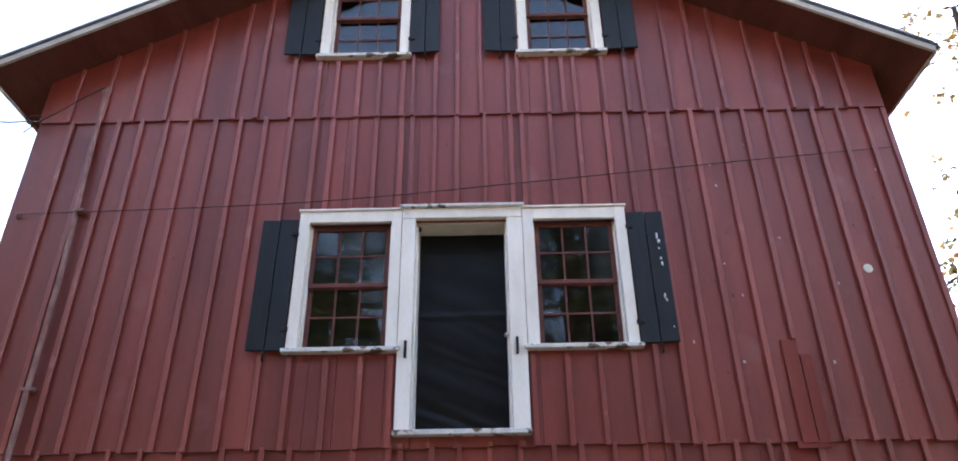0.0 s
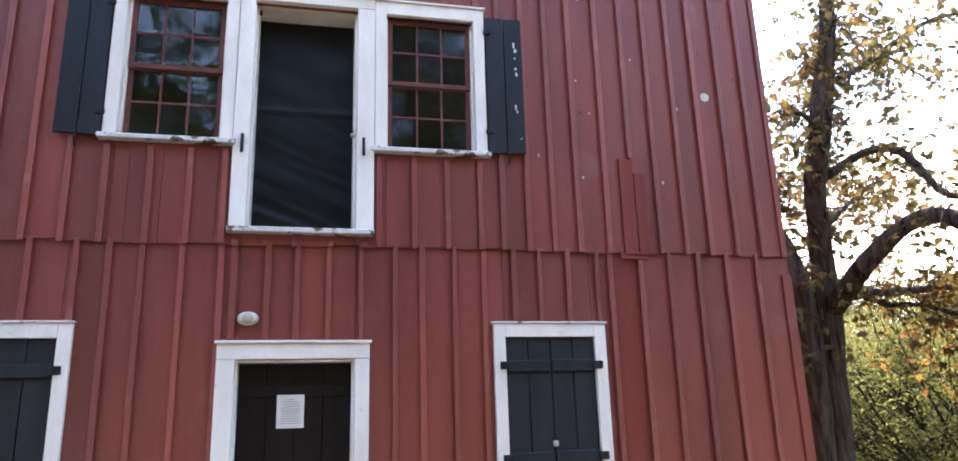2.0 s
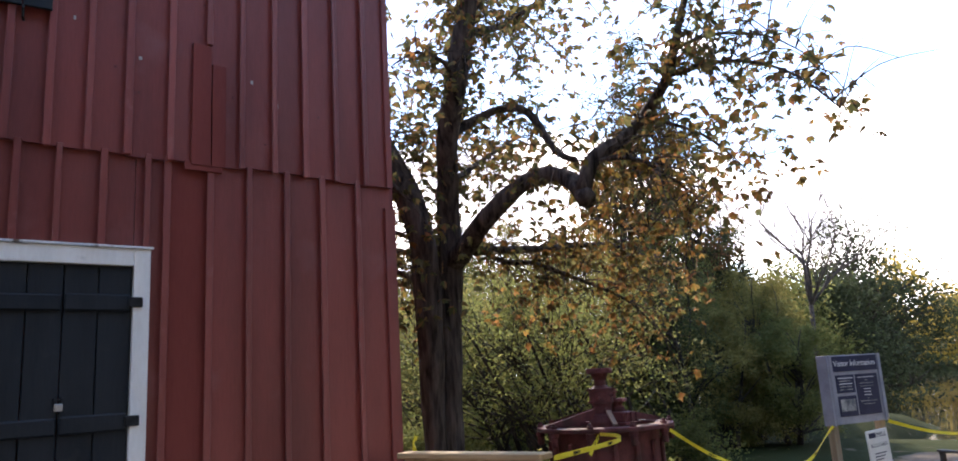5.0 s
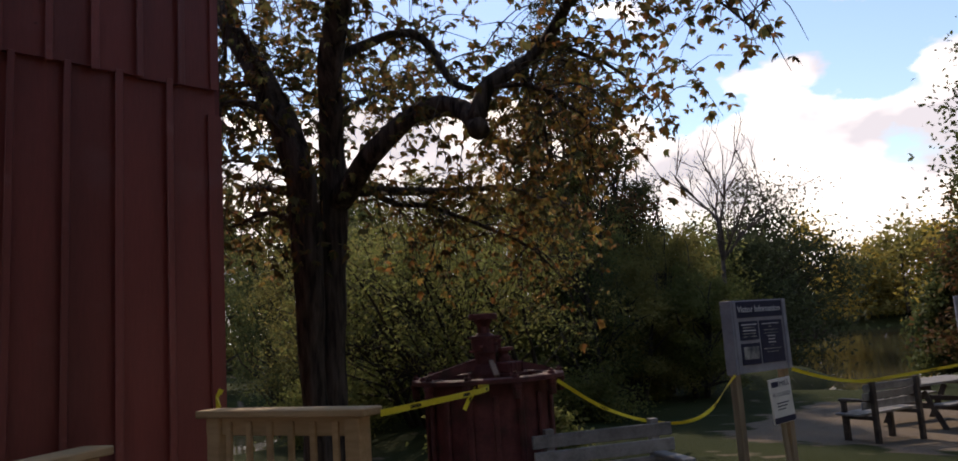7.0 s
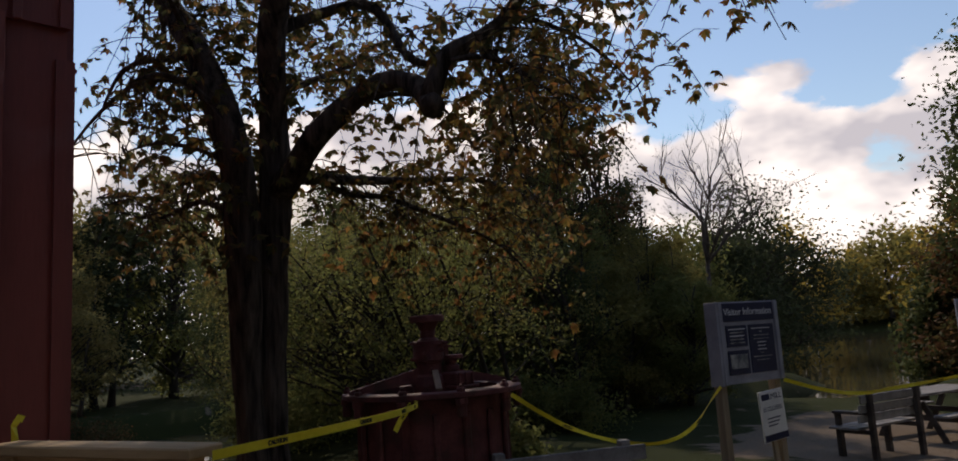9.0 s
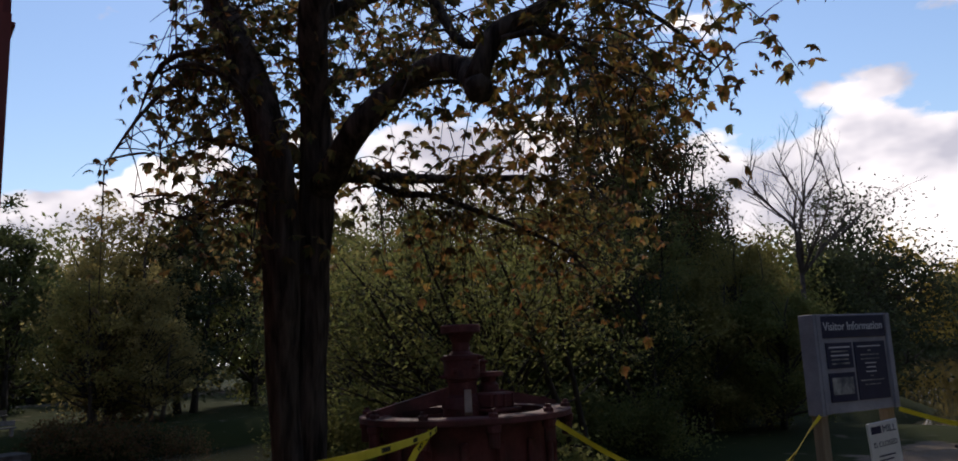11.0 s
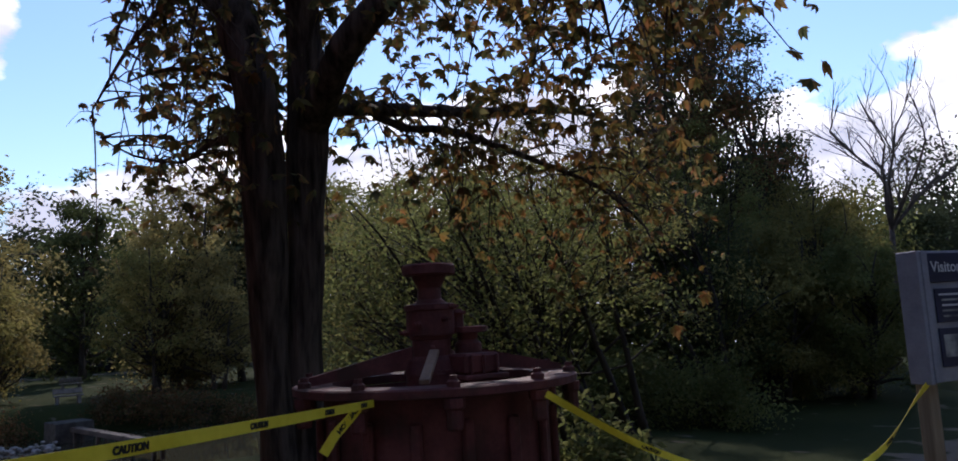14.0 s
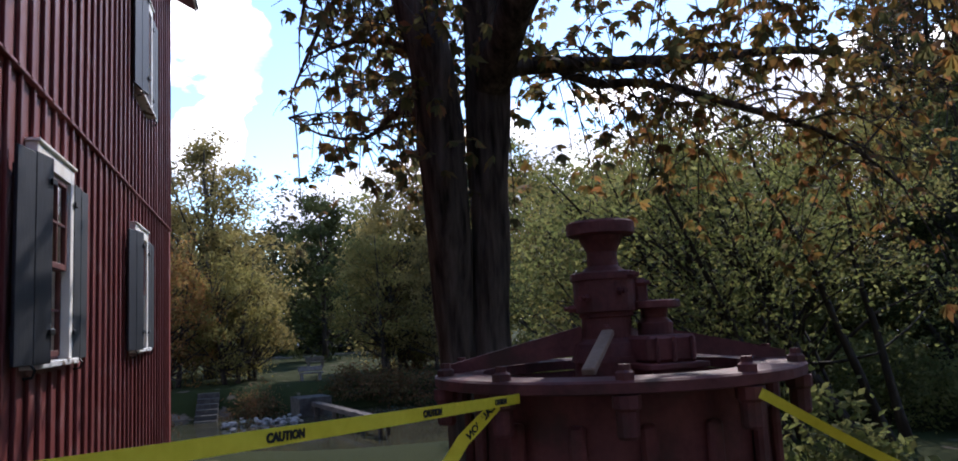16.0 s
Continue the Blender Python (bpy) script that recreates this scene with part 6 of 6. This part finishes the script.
    for gold, (verts, quads) in sets.items():
        cr = new("crown", np_mesh("crown", np.array(verts), np.array(quads), LEAF_NUT_GOLD if gold else LEAF_NUT))
        cr.parent = t
        cr["label"] = "yellow and rust autumn leaves" if gold else "drooping green fingered leaves"


chestnut()

# wood and hedge to the east of the turbine
H_LABEL = "dense leafy wood-edge tree in early autumn colour"
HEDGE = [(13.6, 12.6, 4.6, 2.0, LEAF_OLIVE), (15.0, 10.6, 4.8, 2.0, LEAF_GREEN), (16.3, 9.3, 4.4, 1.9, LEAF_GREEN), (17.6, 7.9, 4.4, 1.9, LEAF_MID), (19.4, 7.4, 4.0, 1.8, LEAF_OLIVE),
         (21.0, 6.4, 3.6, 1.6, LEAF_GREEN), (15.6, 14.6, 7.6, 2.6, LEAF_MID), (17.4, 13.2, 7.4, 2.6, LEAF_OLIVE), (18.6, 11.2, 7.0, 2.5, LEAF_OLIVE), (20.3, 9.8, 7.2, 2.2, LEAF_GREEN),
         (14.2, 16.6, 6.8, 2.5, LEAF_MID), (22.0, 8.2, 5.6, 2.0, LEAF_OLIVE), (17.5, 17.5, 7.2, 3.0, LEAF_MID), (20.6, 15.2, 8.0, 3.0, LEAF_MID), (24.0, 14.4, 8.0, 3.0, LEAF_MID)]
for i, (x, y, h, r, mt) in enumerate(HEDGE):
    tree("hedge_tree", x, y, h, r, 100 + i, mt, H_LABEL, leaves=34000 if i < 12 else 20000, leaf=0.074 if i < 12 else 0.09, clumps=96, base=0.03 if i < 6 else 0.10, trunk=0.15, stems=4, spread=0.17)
for i, (x, y, h, r) in enumerate(((12.3, 9.2, 1.5, 1.0), (13.5, 8.0, 1.4, 1.0), (14.6, 6.9, 1.5, 1.0), (15.8, 6.1, 1.3, 0.9), (9.6, 7.4, 1.1, 0.9), (11.0, 8.2, 1.3, 0.9), (9.0, 2.6, 1.15, 0.55), (9.5, 1.9, 0.95, 0.5))):
    tree("bush", x, y, h, r, 160 + i, LEAF_GREEN, "low green bush at the foot of the wood", leaves=5500, leaf=0.075, clumps=30, base=0.0, trunk=0.03, stems=3, spread=0.42, group="bushes")
for i, (x, y, h, ln) in enumerate(((14.0, 8.9, 5.0, (-1.5, 0.6)), (12.6, 10.8, 4.6, (-1.0, 0.8)), (17.2, 6.9, 5.0, (-1.4, 0.8)), (11.9, 5.6, 3.9, (-1.9, 0.7)), (13.2, 5.4, 4.4, (-1.8, 0.5)), (12.2, 7.4, 4.2, (-1.2, 0.5)))):
    tree("arching_tree", x, y, h, 2.3, 180 + i, LEAF_GREEN if i > 2 else LEAF_OLIVE, "thin-leaved tree with dark arching stems before the hedge", leaves=7500, leaf=0.072, clumps=44, base=0.22, trunk=0.14, stems=5, spread=0.2, lean=ln, group="arching trees", bark=BARK_FAR)
TALL = [(22.6, 12.2, 14.5, 2.5, LEAF_DARK), (25.2, 12.3, 12.2, 2.3, LEAF_DARK), (21.3, 10.9, 12.4, 2.3, LEAF_MIXED), (27.2, 12.6, 8.0, 2.6, LEAF_DARK), (29.6, 12.2, 6.6, 2.4, LEAF_OLIVE)]
for i, (x, y, h, r, mt) in enumerate(TALL):
    tree("tall_tree", x, y, h, r, 200 + i, mt, "tall slender dark tree rising behind the hedge", leaves=20000, leaf=0.12, clumps=90, base=0.12, trunk=0.2, stems=2, spread=0.20)

# bare tree
rnd = random.Random(77)
bare = empty("bare_tree", pose(29.6, 10.6, ground_z(29.6, 10.6) - 0.1), "bare leafless tree with fine grey branches", "tree")
bm = bmesh.new()


def bare_branch(p, d, ln, r, depth):
    global bm
    q = [p]
    for k in range(4):
        d = (d + Vector((rnd.gauss(0, 0.12), rnd.gauss(0, 0.12), 0.04))).normalized()
        q.append(q[-1] + d * ln / 4)
    tube(bm, q, np.linspace(r, r * 0.55, 5).tolist(), 5 if depth < 2 else 4)
    if depth == 0:
        part("trunk", bm, PALE_BARK, bare)
    if depth >= 5:
        return
    for k in range(5 if depth < 2 else 3 if depth < 4 else 2):
        f = q[rnd.choice((3, 4) if depth == 0 else (1, 2, 3, 4))]
        nd = (d + Vector((rnd.gauss(0, 0.55), rnd.gauss(0, 0.55), rnd.gauss(0.15, 0.3)))).normalized()
        if depth == 0:
            bm = bmesh.new()
        bare_branch(f, nd, ln * rnd.uniform(0.45, 0.7) * (0.85 if depth == 0 else 1), r * 0.5, depth + 1)
        if depth == 0:
            part("branch", bm, PALE_BARK, bare)


bare_branch(Vector((0, 0, 0)), Vector((0.10, -0.14, 1)), 6.2, 0.13, 0)

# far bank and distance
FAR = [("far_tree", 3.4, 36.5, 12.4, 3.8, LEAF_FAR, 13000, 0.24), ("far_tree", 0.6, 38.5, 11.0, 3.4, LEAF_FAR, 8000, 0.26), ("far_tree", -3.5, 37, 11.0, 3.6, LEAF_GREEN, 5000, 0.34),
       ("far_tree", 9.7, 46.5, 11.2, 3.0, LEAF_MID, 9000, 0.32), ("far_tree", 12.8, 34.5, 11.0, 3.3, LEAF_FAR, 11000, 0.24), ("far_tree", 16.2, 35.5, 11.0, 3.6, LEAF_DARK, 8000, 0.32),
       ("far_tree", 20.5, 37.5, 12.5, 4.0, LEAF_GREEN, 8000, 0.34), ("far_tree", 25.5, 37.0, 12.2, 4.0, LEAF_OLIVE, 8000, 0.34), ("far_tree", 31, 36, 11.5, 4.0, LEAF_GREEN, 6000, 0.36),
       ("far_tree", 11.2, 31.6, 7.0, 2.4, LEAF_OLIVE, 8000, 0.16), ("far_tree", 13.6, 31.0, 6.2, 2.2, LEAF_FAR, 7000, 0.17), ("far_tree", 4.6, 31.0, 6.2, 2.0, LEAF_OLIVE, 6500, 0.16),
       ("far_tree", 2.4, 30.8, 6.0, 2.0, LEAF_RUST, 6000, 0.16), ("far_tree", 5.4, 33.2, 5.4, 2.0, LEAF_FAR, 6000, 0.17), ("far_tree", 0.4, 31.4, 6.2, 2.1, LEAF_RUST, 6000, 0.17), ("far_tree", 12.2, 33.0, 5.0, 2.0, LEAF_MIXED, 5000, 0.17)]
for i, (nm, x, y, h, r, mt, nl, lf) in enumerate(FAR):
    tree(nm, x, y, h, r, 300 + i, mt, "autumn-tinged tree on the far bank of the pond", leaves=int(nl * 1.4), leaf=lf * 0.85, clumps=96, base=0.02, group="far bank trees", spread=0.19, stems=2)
for i, (x, y, h, r) in enumerate(((-8, 62, 14, 6), (0, 64, 12, 5.5), (7, 66, 13, 5.5), (15, 64, 12, 5.5), (22, 60, 14, 6), (31, 58, 14, 6), (41, 50, 13, 6), (-16, 55, 14, 6), (3.0, 59, 8.5, 5.0), (11.5, 60, 8.5, 5.0), (19.0, 58, 9.5, 5.0))):
    tree("far_tree", x, y, h, r, 340 + i, (LEAF_GREEN, LEAF_OLIVE, LEAF_DARK)[i % 3], "hazy tree beyond the far lawn", leaves=8500, leaf=0.48, clumps=64, base=-0.2, group="far bank trees", limbs=False)
for i, (x, y, h, r) in enumerate(((2.3, 27.0, 1.3, 1.1), (5.6, 27.7, 1.1, 1.0), (9.3, 27.9, 1.2, 1.1), (10.6, 27.7, 1.4, 1.2), (12.0, 27.4, 1.5, 1.3), (13.5, 27.0, 1.5, 1.3))):
    tree("bank_bush", x, y, h, r, 360 + i, LEAF_MIXED, "low dark brown bush on the far bank", leaves=2600, leaf=0.11, clumps=24, base=0.0, trunk=0.03, stems=3, spread=0.42, group="bank bushes")
LAKE = [(58.5, 22.0, 14.2, 5.6, LEAF_DARK), (52.0, 21.0, 9.5, 4.0, LEAF_DARK), (64.0, 25.0, 10.0, 4.5, LEAF_DARK), (47, 22, 10, 4.0, LEAF_GREEN)]
for i, (x, y, h, r, mt) in enumerate(LAKE):
    tree("lake_tree", x, y, h, r, 380 + i, mt, "dark rounded tree on the lake's shore", leaves=17000, leaf=0.30, clumps=80, base=-0.12, group="lake trees", z=-2.1)
for i in range(25):
    a = radians(56 + i * 2.1)
    d = 142 + 8 * math.sin(i * 2.1)
    tree("shore_tree", 20 + d * math.sin(a), d * math.cos(a), 15 + 3 * math.sin(i * 1.7), 8, 400 + i, LEAF_GOLD if i % 4 else LEAF_OLIVE, "golden autumn tree on the far lake shore",
         leaves=4500, leaf=1.1, clumps=46, base=-0.5, group="far shore trees", limbs=False)
# trees to the south-east, by the picnic ground
for i, (x, y, h, r, mt) in enumerate(((34.5, 0.0, 15.0, 3.4, LEAF_MID), (36.5, 2.2, 7.5, 3.0, LEAF_MIXED), (37.5, 4.2, 6.0, 2.2, LEAF_MID), (34.0, -4.5, 16.0, 4.6, LEAF_DARK), (40.0, 2.5, 10.5, 3.0, LEAF_GOLD), (30.0, -11.0, 16.0, 5.2, LEAF_GREEN))):
    tree("park_tree", x, y, h, r, 440 + i, mt, "tall shade tree by the picnic ground", leaves=13000, leaf=0.24, clumps=70, base=0.04, group="park trees", spread=0.24)
# trees across the yard: mirrored in panes, others unseen, added to block sky light
for i, (x, y, h, r) in enumerate(((-8, -17, 18, 4.6), (-2.5, -18, 19, 4.6), (3.2, -17, 18.5, 4.6), (9, -18, 18, 4.6), (15.5, -16, 14, 4.2), (-14, -16, 14, 4.2), (21, -12, 15, 4.6), (25, -7, 15, 4.4), (-15, -9, 14, 4.2), (-17, -3, 13, 4.0), (0, -24, 17, 5), (7, -24, 17, 5), (-8, -24, 17, 5))):
    tree("screening_yard_tree", x, y, h, r, 470 + i, LEAF_DARK, "leafy tree out of view, added to fill pane reflections and block sky", leaves=8500, leaf=0.33, clumps=70, base=0.08, group="yard trees")

# ---- boards and battens of the walls ----
front_siding()
side_siding()
